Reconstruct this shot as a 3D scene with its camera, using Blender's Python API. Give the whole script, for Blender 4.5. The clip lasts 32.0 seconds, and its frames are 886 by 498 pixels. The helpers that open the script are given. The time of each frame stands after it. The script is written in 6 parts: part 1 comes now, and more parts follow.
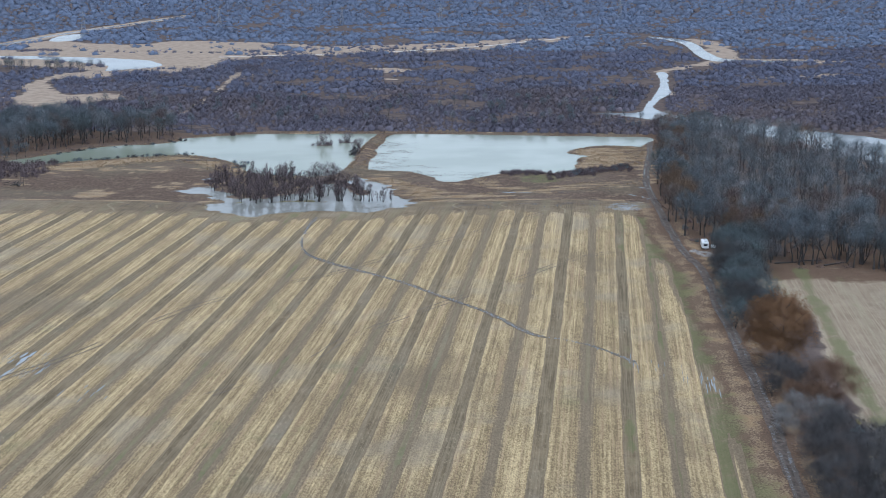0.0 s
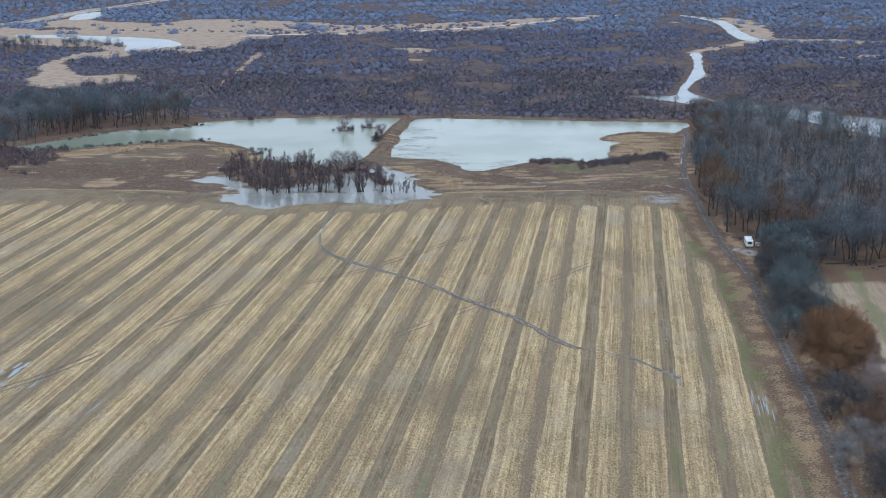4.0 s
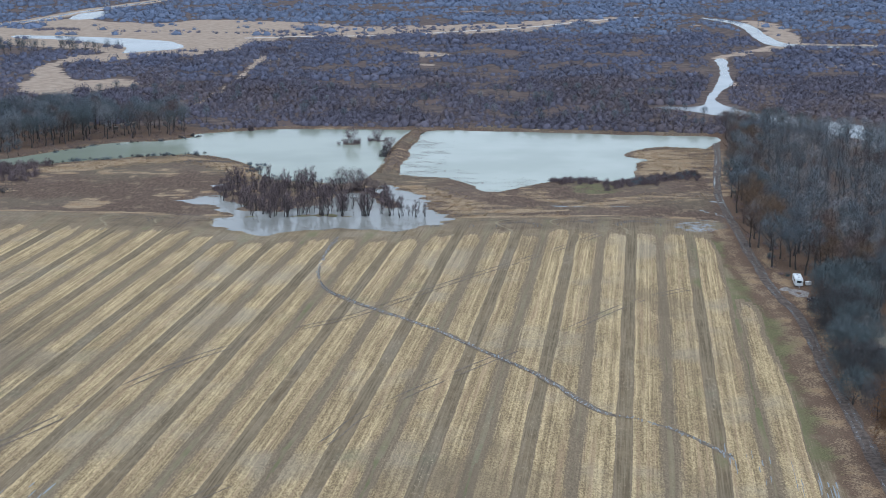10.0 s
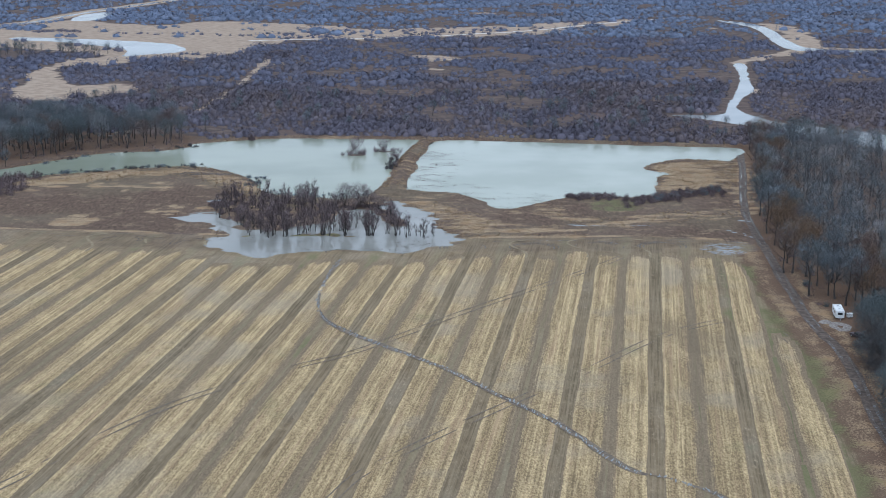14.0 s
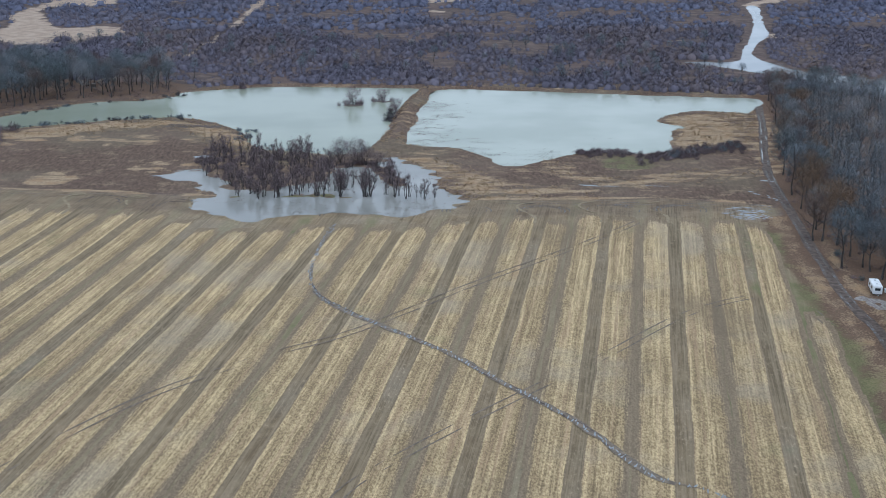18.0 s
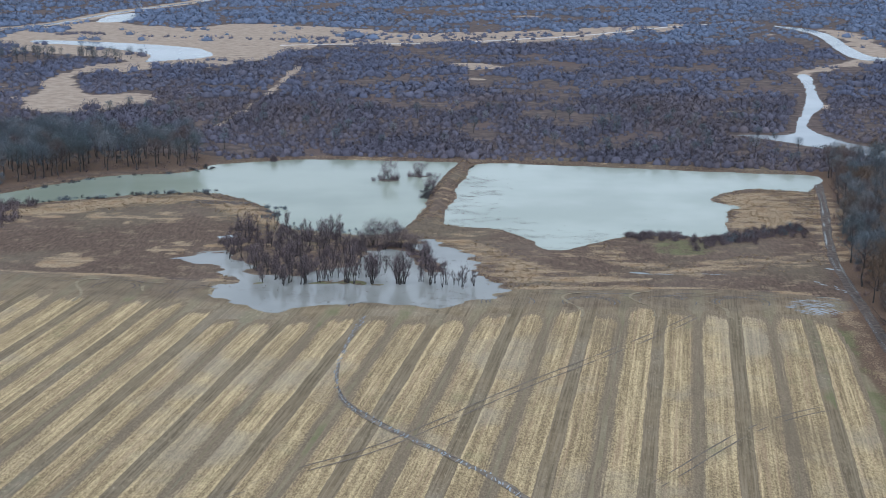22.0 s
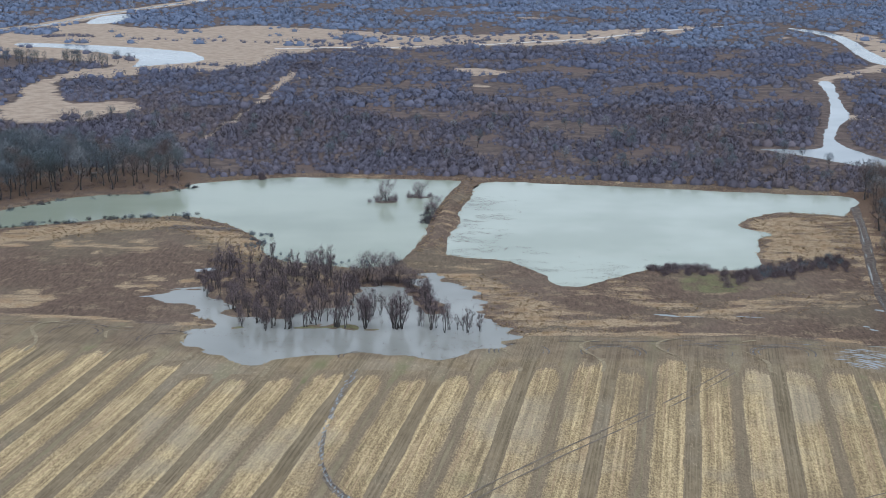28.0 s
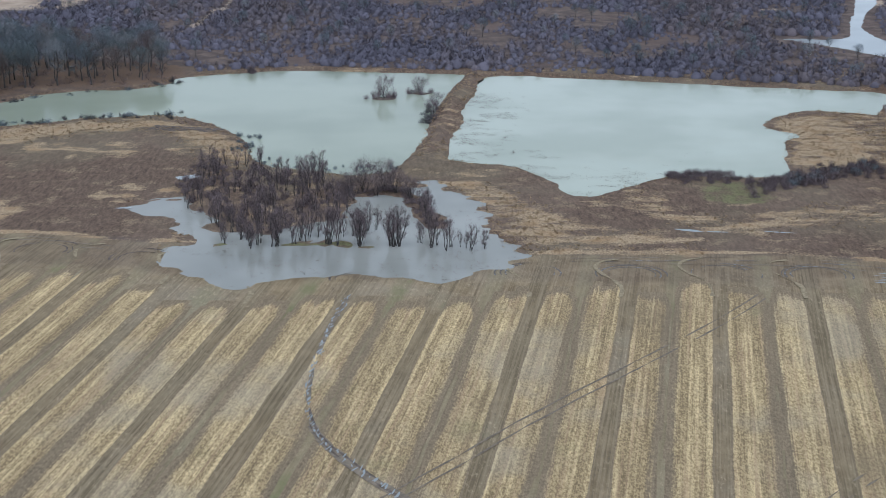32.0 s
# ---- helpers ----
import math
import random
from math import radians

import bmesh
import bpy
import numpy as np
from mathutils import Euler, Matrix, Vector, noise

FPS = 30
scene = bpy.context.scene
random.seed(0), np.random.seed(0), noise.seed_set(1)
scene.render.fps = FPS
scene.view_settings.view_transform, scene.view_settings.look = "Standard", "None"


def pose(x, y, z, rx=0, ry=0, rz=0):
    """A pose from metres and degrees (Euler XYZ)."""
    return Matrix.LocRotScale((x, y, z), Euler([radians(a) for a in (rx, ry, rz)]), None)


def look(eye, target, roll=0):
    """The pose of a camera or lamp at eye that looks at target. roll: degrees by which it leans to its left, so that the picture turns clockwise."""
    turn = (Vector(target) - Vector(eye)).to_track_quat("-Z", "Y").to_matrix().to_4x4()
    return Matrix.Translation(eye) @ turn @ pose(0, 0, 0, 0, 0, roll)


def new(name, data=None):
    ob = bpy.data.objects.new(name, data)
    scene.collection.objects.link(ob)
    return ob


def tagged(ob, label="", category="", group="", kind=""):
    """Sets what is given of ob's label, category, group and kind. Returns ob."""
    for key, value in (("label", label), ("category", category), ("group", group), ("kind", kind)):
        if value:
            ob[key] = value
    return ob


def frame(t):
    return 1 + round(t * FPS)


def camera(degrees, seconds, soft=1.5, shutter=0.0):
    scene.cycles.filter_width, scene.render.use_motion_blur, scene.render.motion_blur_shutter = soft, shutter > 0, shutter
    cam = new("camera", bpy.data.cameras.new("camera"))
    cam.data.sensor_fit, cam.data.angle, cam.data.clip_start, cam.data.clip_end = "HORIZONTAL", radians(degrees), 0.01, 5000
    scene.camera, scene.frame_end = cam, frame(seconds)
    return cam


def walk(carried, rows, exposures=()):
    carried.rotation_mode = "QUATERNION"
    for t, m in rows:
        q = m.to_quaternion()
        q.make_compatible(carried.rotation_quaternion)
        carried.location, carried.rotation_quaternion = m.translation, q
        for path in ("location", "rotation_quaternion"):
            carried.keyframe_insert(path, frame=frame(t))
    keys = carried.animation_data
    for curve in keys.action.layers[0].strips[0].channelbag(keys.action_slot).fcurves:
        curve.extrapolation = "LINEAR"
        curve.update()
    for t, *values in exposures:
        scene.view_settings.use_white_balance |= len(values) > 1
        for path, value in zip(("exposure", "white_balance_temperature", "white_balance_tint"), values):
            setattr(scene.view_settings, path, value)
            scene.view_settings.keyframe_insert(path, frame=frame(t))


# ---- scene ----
EXPO = ((0.0, 0.56, 5260, 8), (8.0, 0.55, 5280, 8), (14.0, 0.53, 5300, 8), (18.5, 0.48, 5260, 8), (24.0, 0.55, 5360, 8), (28.0, 0.57, 5500, 8), (30.0, 0.55, 5590, 8), (32.0, 0.52, 5400, 8))
cam = camera(36.90, 32.0, soft=0.7)

# seconds, x, y, height, tilt from straight down, heading, lean
PATH = [
    (0.0, -0.00, 0.00, 103.81, 76.674, -3.685, -0.238),
    (0.5, 0.24, 3.33, 103.85, 76.675, -3.144, -0.252),
    (1.0, 0.46, 6.72, 103.86, 76.683, -2.436, -0.337),
    (1.5, 0.61, 10.02, 103.86, 76.679, -2.447, -0.306),
    (2.0, 0.80, 13.38, 103.85, 76.674, -2.464, -0.300),
    (2.5, 0.88, 16.77, 103.83, 76.203, -2.493, -0.314),
    (3.0, 1.12, 20.22, 103.82, 75.760, -2.526, -0.291),
    (3.5, 1.28, 23.87, 103.82, 75.696, -2.547, -0.282),
    (5.5, 1.73, 38.58, 103.75, 75.628, -2.658, -0.227),
    (6.0, 1.84, 42.24, 103.78, 75.613, -2.680, -0.204),
    (6.5, 1.99, 45.88, 103.85, 75.592, -2.680, -0.201),
    (7.0, 2.09, 49.60, 103.88, 75.589, -2.702, -0.175),
    (7.5, 2.19, 53.45, 103.89, 75.581, -2.235, -0.180),
    (8.0, 2.30, 57.26, 103.89, 75.580, -2.068, -0.169),
    (8.5, 2.41, 61.07, 103.83, 75.593, -2.087, -0.116),
    (9.0, 2.55, 65.02, 103.77, 75.584, -2.079, -0.071),
    (9.5, 2.70, 68.86, 103.75, 75.593, -2.084, -0.089),
    (10.0, 2.79, 72.61, 103.76, 75.598, -2.091, -0.039),
    (10.5, 2.90, 76.41, 103.79, 75.603, -2.105, -0.050),
    (11.0, 3.11, 80.26, 103.74, 75.605, -1.655, -0.053),
    (11.5, 3.13, 83.98, 103.67, 75.614, -1.674, -0.023),
    (12.0, 3.21, 87.90, 103.65, 75.612, -1.691, 0.005),
    (12.5, 3.25, 91.67, 103.59, 75.611, -1.704, 0.026),
    (13.0, 3.28, 95.38, 103.51, 75.605, -1.718, 0.052),
    (13.5, 3.36, 99.14, 103.45, 75.607, -1.720, 0.021),
    (14.0, 3.45, 102.89, 103.50, 75.590, -1.723, 0.035),
    (14.5, 3.30, 106.64, 103.54, 75.576, -1.743, 0.030),
    (15.0, 3.07, 110.37, 103.51, 74.870, -1.773, 0.069),
    (15.5, 2.95, 114.00, 103.50, 73.042, -1.799, 0.119),
    (17.5, 3.14, 128.34, 103.50, 72.698, -1.792, 0.153),
    (18.0, 3.30, 132.25, 103.56, 72.919, -1.776, 0.187),
    (18.5, 3.31, 136.10, 103.58, 73.685, -1.781, 0.210),
    (19.0, 3.16, 139.85, 103.62, 73.795, -1.017, 0.198),
    (19.5, 3.38, 143.64, 103.65, 73.806, -0.153, 0.180),
    (20.0, 3.49, 147.69, 103.69, 74.817, -0.131, 0.211),
    (20.5, 3.66, 151.62, 103.65, 75.461, -0.122, 0.227),
    (21.0, 3.83, 155.55, 103.61, 75.486, -0.092, 0.213),
    (21.5, 3.90, 159.30, 103.58, 75.502, -0.061, 0.230),
    (22.0, 3.90, 163.05, 103.56, 75.502, -0.049, 0.235),
    (22.5, 3.82, 166.72, 103.54, 75.497, -0.047, 0.260),
    (23.0, 3.83, 170.26, 103.52, 75.496, -0.019, 0.260),
    (23.5, 3.87, 173.79, 103.50, 75.489, -0.001, 0.272),
    (24.0, 3.92, 177.51, 103.51, 75.487, 0.021, 0.253),
    (24.5, 3.84, 181.25, 103.48, 75.467, 0.034, 0.272),
    (25.0, 3.77, 184.93, 103.48, 75.453, 0.045, 0.295),
    (25.5, 3.74, 188.55, 103.47, 75.438, 0.066, 0.317),
    (27.5, 3.67, 203.08, 103.34, 75.415, 0.046, 0.305),
    (28.0, 3.67, 206.78, 103.24, 75.417, 0.017, 0.290),
    (28.5, 3.72, 210.58, 103.07, 75.247, 0.047, 0.303),
    (29.0, 3.85, 214.47, 102.83, 75.184, 0.077, 0.309),
    (29.5, 3.93, 218.34, 102.63, 75.081, 0.109, 0.302),
    (30.0, 4.10, 221.86, 102.49, 72.761, 0.145, 0.263),
    (30.5, 4.26, 225.43, 102.50, 70.480, 0.182, 0.246),
    (31.0, 4.25, 229.32, 102.49, 70.261, 0.182, 0.235),
    (31.5, 4.22, 233.24, 102.40, 70.266, 0.175, 0.237),
    (32.0, 4.12, 237.09, 102.24, 70.270, 0.154, 0.248),
]
walk(cam, [(t, pose(x, y, z, tilt, 0, turn) @ pose(0, 0, 0, 0, 0, lean)) for t, x, y, z, tilt, turn, lean in PATH],
     exposures=EXPO)
# ---- world and light: an overcast late-autumn day ----
world = bpy.data.worlds.new("overcast_sky")
scene.world = world
world.use_nodes = True
wn = world.node_tree
wn.nodes.clear()
w_out = wn.nodes.new("ShaderNodeOutputWorld")
w_bg = wn.nodes.new("ShaderNodeBackground")
w_sky = wn.nodes.new("ShaderNodeTexSky")
w_sky.sky_type = "NISHITA"
w_sky.sun_disc = False
w_sky.sun_elevation = radians(66)
w_sky.sun_rotation = radians(150)
w_sky.altitude = 200
w_sky.air_density = 1.2
w_sky.dust_density = 2.5
w_sky.ozone_density = 1.5
w_bg.inputs["Strength"].default_value = 0.12
w_grey = wn.nodes.new("ShaderNodeHueSaturation")
w_grey.inputs["Saturation"].default_value = 0.14
wn.links.new(w_sky.outputs["Color"], w_grey.inputs["Color"])
wn.links.new(w_grey.outputs["Color"], w_bg.inputs["Color"])
wn.links.new(w_bg.outputs["Background"], w_out.inputs["Surface"])

sun = new("sun", bpy.data.lights.new("sun", "SUN"))
sun.data.energy = 0.8
sun.data.angle = radians(35)
sun.data.color = (1.0, 0.98, 0.96)
sun.matrix_world = look((-26, -46, 120), (0, 0, 0))


# ---- materials ----
class Nodes:
    """A short way to write a node material."""

    def __init__(self, name, rough=0.9, metal=0.0, spec=0.3):
        self.mat = bpy.data.materials.new(name)
        self.mat.use_nodes = True
        self.tree = self.mat.node_tree
        self.bsdf = self.tree.nodes["Principled BSDF"]
        self.bsdf.inputs["Roughness"].default_value = rough
        self.bsdf.inputs["Metallic"].default_value = metal
        self.bsdf.inputs["Specular IOR Level"].default_value = spec
        self.where = None

    def put(self, socket, value):
        if isinstance(value, bpy.types.NodeSocket):
            self.tree.links.new(value, socket)
        elif isinstance(value, tuple) and len(value) == 3 and socket.type == "RGBA":
            socket.default_value = (*value, 1)
        else:
            socket.default_value = value

    def spot(self, scale=(1, 1, 1), turn=0.0):
        tc = self.tree.nodes.new("ShaderNodeNewGeometry")
        mp = self.tree.nodes.new("ShaderNodeMapping")
        mp.inputs["Scale"].default_value = scale
        mp.inputs["Rotation"].default_value = (0, 0, turn)
        self.tree.links.new(tc.outputs["Position"], mp.inputs["Vector"])
        return mp.outputs["Vector"]

    def noise(self, scale, detail=4.0, rough=0.55, at=None):
        n = self.tree.nodes.new("ShaderNodeTexNoise")
        n.inputs["Scale"].default_value = scale
        n.inputs["Detail"].default_value = detail
        n.inputs["Roughness"].default_value = rough
        self.tree.links.new(at if at is not None else self.spot(), n.inputs["Vector"])
        return n.outputs["Fac"]

    def ramp(self, fac, low, high):
        n = self.tree.nodes.new("ShaderNodeMapRange")
        n.interpolation_type = "SMOOTHSTEP"
        self.put(n.inputs["Value"], fac)
        n.inputs["From Min"].default_value = low
        n.inputs["From Max"].default_value = high
        return n.outputs["Result"]

    def mix(self, fac, a, b):
        n = self.tree.nodes.new("ShaderNodeMix")
        n.data_type = "RGBA"
        self.put(n.inputs["Factor"], fac)
        self.put(n.inputs[6], a)
        self.put(n.inputs[7], b)
        return n.outputs[2]

    def math(self, op, a, b=0.0):
        n = self.tree.nodes.new("ShaderNodeMath")
        n.operation = op
        self.put(n.inputs[0], a)
        self.put(n.inputs[1], b)
        return n.outputs[0]

    def attr(self, name, part="Fac"):
        n = self.tree.nodes.new("ShaderNodeAttribute")
        n.attribute_name = name
        return n.outputs[part]

    def split(self, colour):
        n = self.tree.nodes.new("ShaderNodeSeparateColor")
        self.put(n.inputs[0], colour)
        return n.outputs[0], n.outputs[1], n.outputs[2]

    def along(self):
        n = self.tree.nodes.new("ShaderNodeSeparateXYZ")
        self.put(n.inputs[0], self.spot())
        return n.outputs[0], n.outputs[1]

    def random(self):
        n = self.tree.nodes.new("ShaderNodeObjectInfo")
        return n.outputs["Random"]

    def island(self):
        n = self.tree.nodes.new("ShaderNodeNewGeometry")
        return n.outputs["Random Per Island"]

    def bump(self, height, strength, distance):
        n = self.tree.nodes.new("ShaderNodeBump")
        n.inputs["Strength"].default_value = strength
        n.inputs["Distance"].default_value = distance
        self.put(n.inputs["Height"], height)
        self.tree.links.new(n.outputs["Normal"], self.bsdf.inputs["Normal"])

    def colour(self, value):
        self.put(self.bsdf.inputs["Base Color"], value)
        return self

    def done(self):
        return self.mat


LEAN = 0.184  # the rows' drift to the east for each metre to the north


def ground_material():
    m = Nodes("open_ground", 0.95, 0.0, 0.15)
    fine = m.noise(1.9, 8, 0.75)
    mid = m.noise(0.16, 5, 0.6)
    wide = m.noise(0.025, 4, 0.55)
    x, y = m.along()
    drawn = m.noise(0.2, 5, 0.62, m.spot((0.35, 1.0, 1.0), -0.06))
    ragged = m.math("ADD", m.math("MULTIPLY", m.math("SUBTRACT", drawn, 0.5), 3.0), m.math("MULTIPLY", m.math("SUBTRACT", fine, 0.5), 1.5))

    even = m.math("ADD", m.math("MULTIPLY", m.math("SUBTRACT", mid, 0.5), 1.7), m.math("MULTIPLY", m.math("SUBTRACT", fine, 0.5), 1.5))
    ragged = m.math("ADD", even, m.math("MULTIPLY", m.math("SUBTRACT", ragged, even), m.ramp(y, 500, 520)))

    def broken(mask, by):
        return m.ramp(m.math("ADD", mask, m.math("MULTIPLY", by, m.ramp(mask, 0.0, 0.12))), 0.25, 0.8)

    field, straw, mud = m.split(m.attr("cover_a", "Color"))
    green, litter, meadow = m.split(m.attr("cover_b", "Color"))
    straw, green, meadow, litter = broken(straw, ragged), m.math("MULTIPLY", broken(green, even), 0.75), broken(m.math("MULTIPLY", meadow, 1.4), even), broken(litter, even)
    marsh = m.mix(m.ramp(mid, 0.38, 0.66), (0.080, 0.061, 0.054), (0.150, 0.112, 0.094))
    marsh = m.mix(m.ramp(wide, 0.52, 0.7), marsh, (0.125, 0.088, 0.075))
    soil = m.mix(m.ramp(mid, 0.35, 0.7), (0.166, 0.120, 0.066), (0.258, 0.194, 0.111))
    streak = m.noise(1.0, 5, 0.7, m.attr("rows", "Vector"))
    ploughed = m.math("MULTIPLY", m.ramp(streak, 0.42, 0.60), m.ramp(y, 480, 440))
    soil = m.mix(m.math("MULTIPLY", m.ramp(streak, 0.42, 0.64), 0.6), soil, (0.325, 0.255, 0.165))
    soil = m.mix(m.math("MULTIPLY", m.ramp(streak, 0.46, 0.34), 0.45), soil, (0.115, 0.09, 0.064))
    soil = m.mix(m.math("MULTIPLY", m.ramp(wide, 0.5, 0.72), 0.5), soil, (0.31, 0.268, 0.205))
    soil = m.mix(m.math("MULTIPLY", m.ramp(m.noise(0.05, 4, 0.6), 0.60, 0.74), 0.5), soil, (0.15, 0.155, 0.08))
    soil = m.mix(m.math("MULTIPLY", m.ramp(m.noise(0.022, 5, 0.6, m.spot((1.0, 0.6, 1.0), 0.5)), 0.54, 0.70), 0.5), soil, (0.118, 0.092, 0.062))
    across = m.math("SUBTRACT", m.math("SUBTRACT", x, m.math("MULTIPLY", y, LEAN)), 8.7 - 417 * LEAN)
    lane = m.math("ADD", m.math("DIVIDE", m.math("MINIMUM", across, 0.0), 19.45), m.math("DIVIDE", m.math("MAXIMUM", across, 0.0), 19.1))
    away = m.math("ABSOLUTE", m.math("SUBTRACT", m.math("FRACT", m.math("ADD", lane, 200.5)), 0.5))
    soil = m.mix(m.math("MULTIPLY", m.ramp(away, 0.13, 0.07), m.math("ADD", m.math("MULTIPLY", m.ramp(m.noise(0.03, 4, 0.6), 0.32, 0.66), 0.5), 0.12)), soil, m.mix(m.ramp(streak, 0.36, 0.64), (0.108, 0.086, 0.050), (0.215, 0.172, 0.108)))
    soil = m.mix(m.math("MULTIPLY", m.ramp(away, 0.36, 0.44), 0.5), soil, m.mix(m.ramp(fine, 0.35, 0.65), (0.185, 0.158, 0.090), (0.305, 0.260, 0.160)))
    husks = m.noise(1.5, 7, 0.75, m.spot((1.0, 0.4, 1.0), 0.18))
    soil = m.mix(m.math("MULTIPLY", m.ramp(husks, 0.52, 0.66), m.ramp(wide, 0.25, 0.7)), soil, (0.37, 0.295, 0.19))
    soil = m.mix(m.math("MULTIPLY", m.ramp(husks, 0.44, 0.34), 0.5), soil, (0.115, 0.09, 0.068))
    rows = m.noise(0.8, 6, 0.68, m.spot((1.1, 0.35, 1)))
    mudc = m.mix(m.ramp(m.math("ADD", m.math("MULTIPLY", rows, 0.5), m.math("MULTIPLY", fine, 0.5)), 0.37, 0.63), (0.060, 0.041, 0.031), (0.176, 0.120, 0.083))
    mudc = m.mix(m.math("MULTIPLY", m.ramp(wide, 0.45, 0.62), 0.3), mudc, (0.19, 0.142, 0.105))
    mudc = m.mix(m.math("MULTIPLY", m.ramp(m.noise(0.016, 4, 0.6), 0.5, 0.64), 0.4), mudc, (0.165, 0.140, 0.090))
    mudc = m.mix(m.math("MULTIPLY", m.ramp(mid, 0.52, 0.68), m.ramp(fine, 0.4, 0.6)), mudc, (0.27, 0.20, 0.125))
    strawc = m.mix(m.ramp(fine, 0.36, 0.64), (0.200, 0.138, 0.084), (0.455, 0.345, 0.212))
    strawc = m.mix(m.math("MULTIPLY", m.ramp(mid, 0.45, 0.65), 0.75), strawc, (0.290, 0.188, 0.100))
    greenc = m.mix(m.ramp(fine, 0.3, 0.7), (0.105, 0.115, 0.045), (0.19, 0.185, 0.085))
    litterc = m.mix(m.ramp(fine, 0.3, 0.7), (0.080, 0.052, 0.036), (0.190, 0.122, 0.078))
    meadowc = m.mix(m.ramp(mid, 0.35, 0.65), (0.305, 0.230, 0.170), (0.405, 0.320, 0.240))
    meadowc = m.mix(ploughed, meadowc, m.mix(m.ramp(fine, 0.4, 0.6), (0.30, 0.245, 0.165), (0.52, 0.435, 0.315)))
    out = m.mix(meadow, marsh, meadowc)
    out = m.mix(litter, out, litterc)
    out = m.mix(mud, out, mudc)
    out = m.mix(field, out, soil)
    out = m.mix(m.math("MULTIPLY", litter, m.ramp(y, 510, 500)), out, litterc)
    out = m.mix(straw, out, strawc)
    out = m.mix(green, out, greenc)
    out = m.mix(m.math("MULTIPLY", m.ramp(fine, 0.25, 0.75), 0.35), out, m.mix(0.5, out, (0.06, 0.05, 0.04)))
    m.colour(out)
    m.bump(m.math("ADD", m.math("MULTIPLY", fine, 0.25), m.math("MULTIPLY", rows, 0.25)), 0.8, 0.5)
    return m.done()


def stubble_material():
    m = Nodes("corn_stubble", 0.95, 0.0, 0.15)
    rows = m.noise(1.0, 6, 0.72, m.attr("rows", "Vector"))
    grain = m.noise(2.6, 7, 0.75, m.spot((1.0, 0.5, 1.0), 0.18))
    clump = m.noise(0.5, 4, 0.6, m.spot((1.0, 0.3, 1.0), 0.18))
    wide = m.noise(0.03, 4, 0.55)
    lines = m.math("ADD", m.math("MULTIPLY", rows, 0.30), m.math("MULTIPLY", grain, 0.70))
    pale = m.mix(m.ramp(lines, 0.41, 0.59), (0.315, 0.228, 0.116), (0.675, 0.522, 0.286))
    dull = m.mix(m.ramp(lines, 0.41, 0.59), (0.180, 0.130, 0.069), (0.430, 0.322, 0.172))
    tone = m.math("ADD", m.attr("row_tone"), m.math("ADD", m.math("SUBTRACT", clump, 0.5), m.math("MULTIPLY", m.math("SUBTRACT", rows, 0.5), 0.8)))
    out = m.mix(m.ramp(tone, 0.1, 0.85), dull, pale)
    out = m.mix(m.math("MULTIPLY", m.ramp(m.noise(0.6, 3, 0.5, m.attr("rows", "Vector")), 0.50, 0.68), 0.45), out, (0.42, 0.285, 0.172))
    out = m.mix(m.math("MULTIPLY", m.ramp(clump, 0.58, 0.75), 0.35), out, (0.20, 0.140, 0.085))
    out = m.mix(m.math("MULTIPLY", m.ramp(wide, 0.50, 0.68), 0.5), out, (0.34, 0.292, 0.215))
    out = m.mix(m.math("MULTIPLY", m.ramp(m.noise(0.05, 4, 0.6), 0.58, 0.74), 0.4), out, (0.19, 0.19, 0.09))
    bare = m.math("ADD", m.attr("cover"), m.math("MULTIPLY", m.math("SUBTRACT", m.math("ADD", rows, m.math("ADD", m.math("MULTIPLY", grain, 0.6), m.math("MULTIPLY", clump, 0.4))), 1.0), 0.7))
    out = m.mix(m.ramp(bare, 0.62, 0.34), out, m.mix(m.ramp(lines, 0.36, 0.64), (0.155, 0.117, 0.074), (0.295, 0.228, 0.145)))
    out = m.mix(m.math("MULTIPLY", m.ramp(m.noise(0.022, 5, 0.6, m.spot((1.0, 0.6, 1.0), 0.5)), 0.52, 0.66), 0.6), out, (0.180, 0.138, 0.088))
    m.colour(out)
    m.bump(m.math("ADD", grain, rows), 1.0, 0.3)
    return m.done()


def water_material(name, silt, shallow):
    m = Nodes(name, 0.06, 0.0, 0.5)
    wide = m.noise(0.02, 3, 0.5)
    m.colour(m.mix(m.ramp(wide, 0.35, 0.65), silt, shallow))
    m.bsdf.inputs["IOR"].default_value = 1.33
    m.bump(m.noise(0.9, 3, 0.5, m.spot((0.4, 1.4, 1))), 0.02, 0.05)
    m.put(m.bsdf.inputs["Roughness"], m.math("ADD", m.math("MULTIPLY", m.ramp(m.noise(0.05, 3), 0.4, 0.7), 0.10), 0.04))
    return m.done()


def wet_mud_material():
    m = Nodes("wet_mud", 0.5, 0.0, 0.5)
    patch = m.noise(0.9, 4, 0.6)
    pool = m.ramp(patch, 0.55, 0.62)
    m.colour(m.mix(pool, m.mix(m.noise(2.0, 5), (0.055, 0.045, 0.038), (0.14, 0.112, 0.09)), (0.22, 0.225, 0.23)))
    m.put(m.bsdf.inputs["Roughness"], m.mix(pool, (0.8, 0.8, 0.8), (0.06, 0.06, 0.06)))
    m.bump(m.math("MULTIPLY", patch, m.math("SUBTRACT", 1.0, pool)), 0.6, 0.4)
    return m.done()


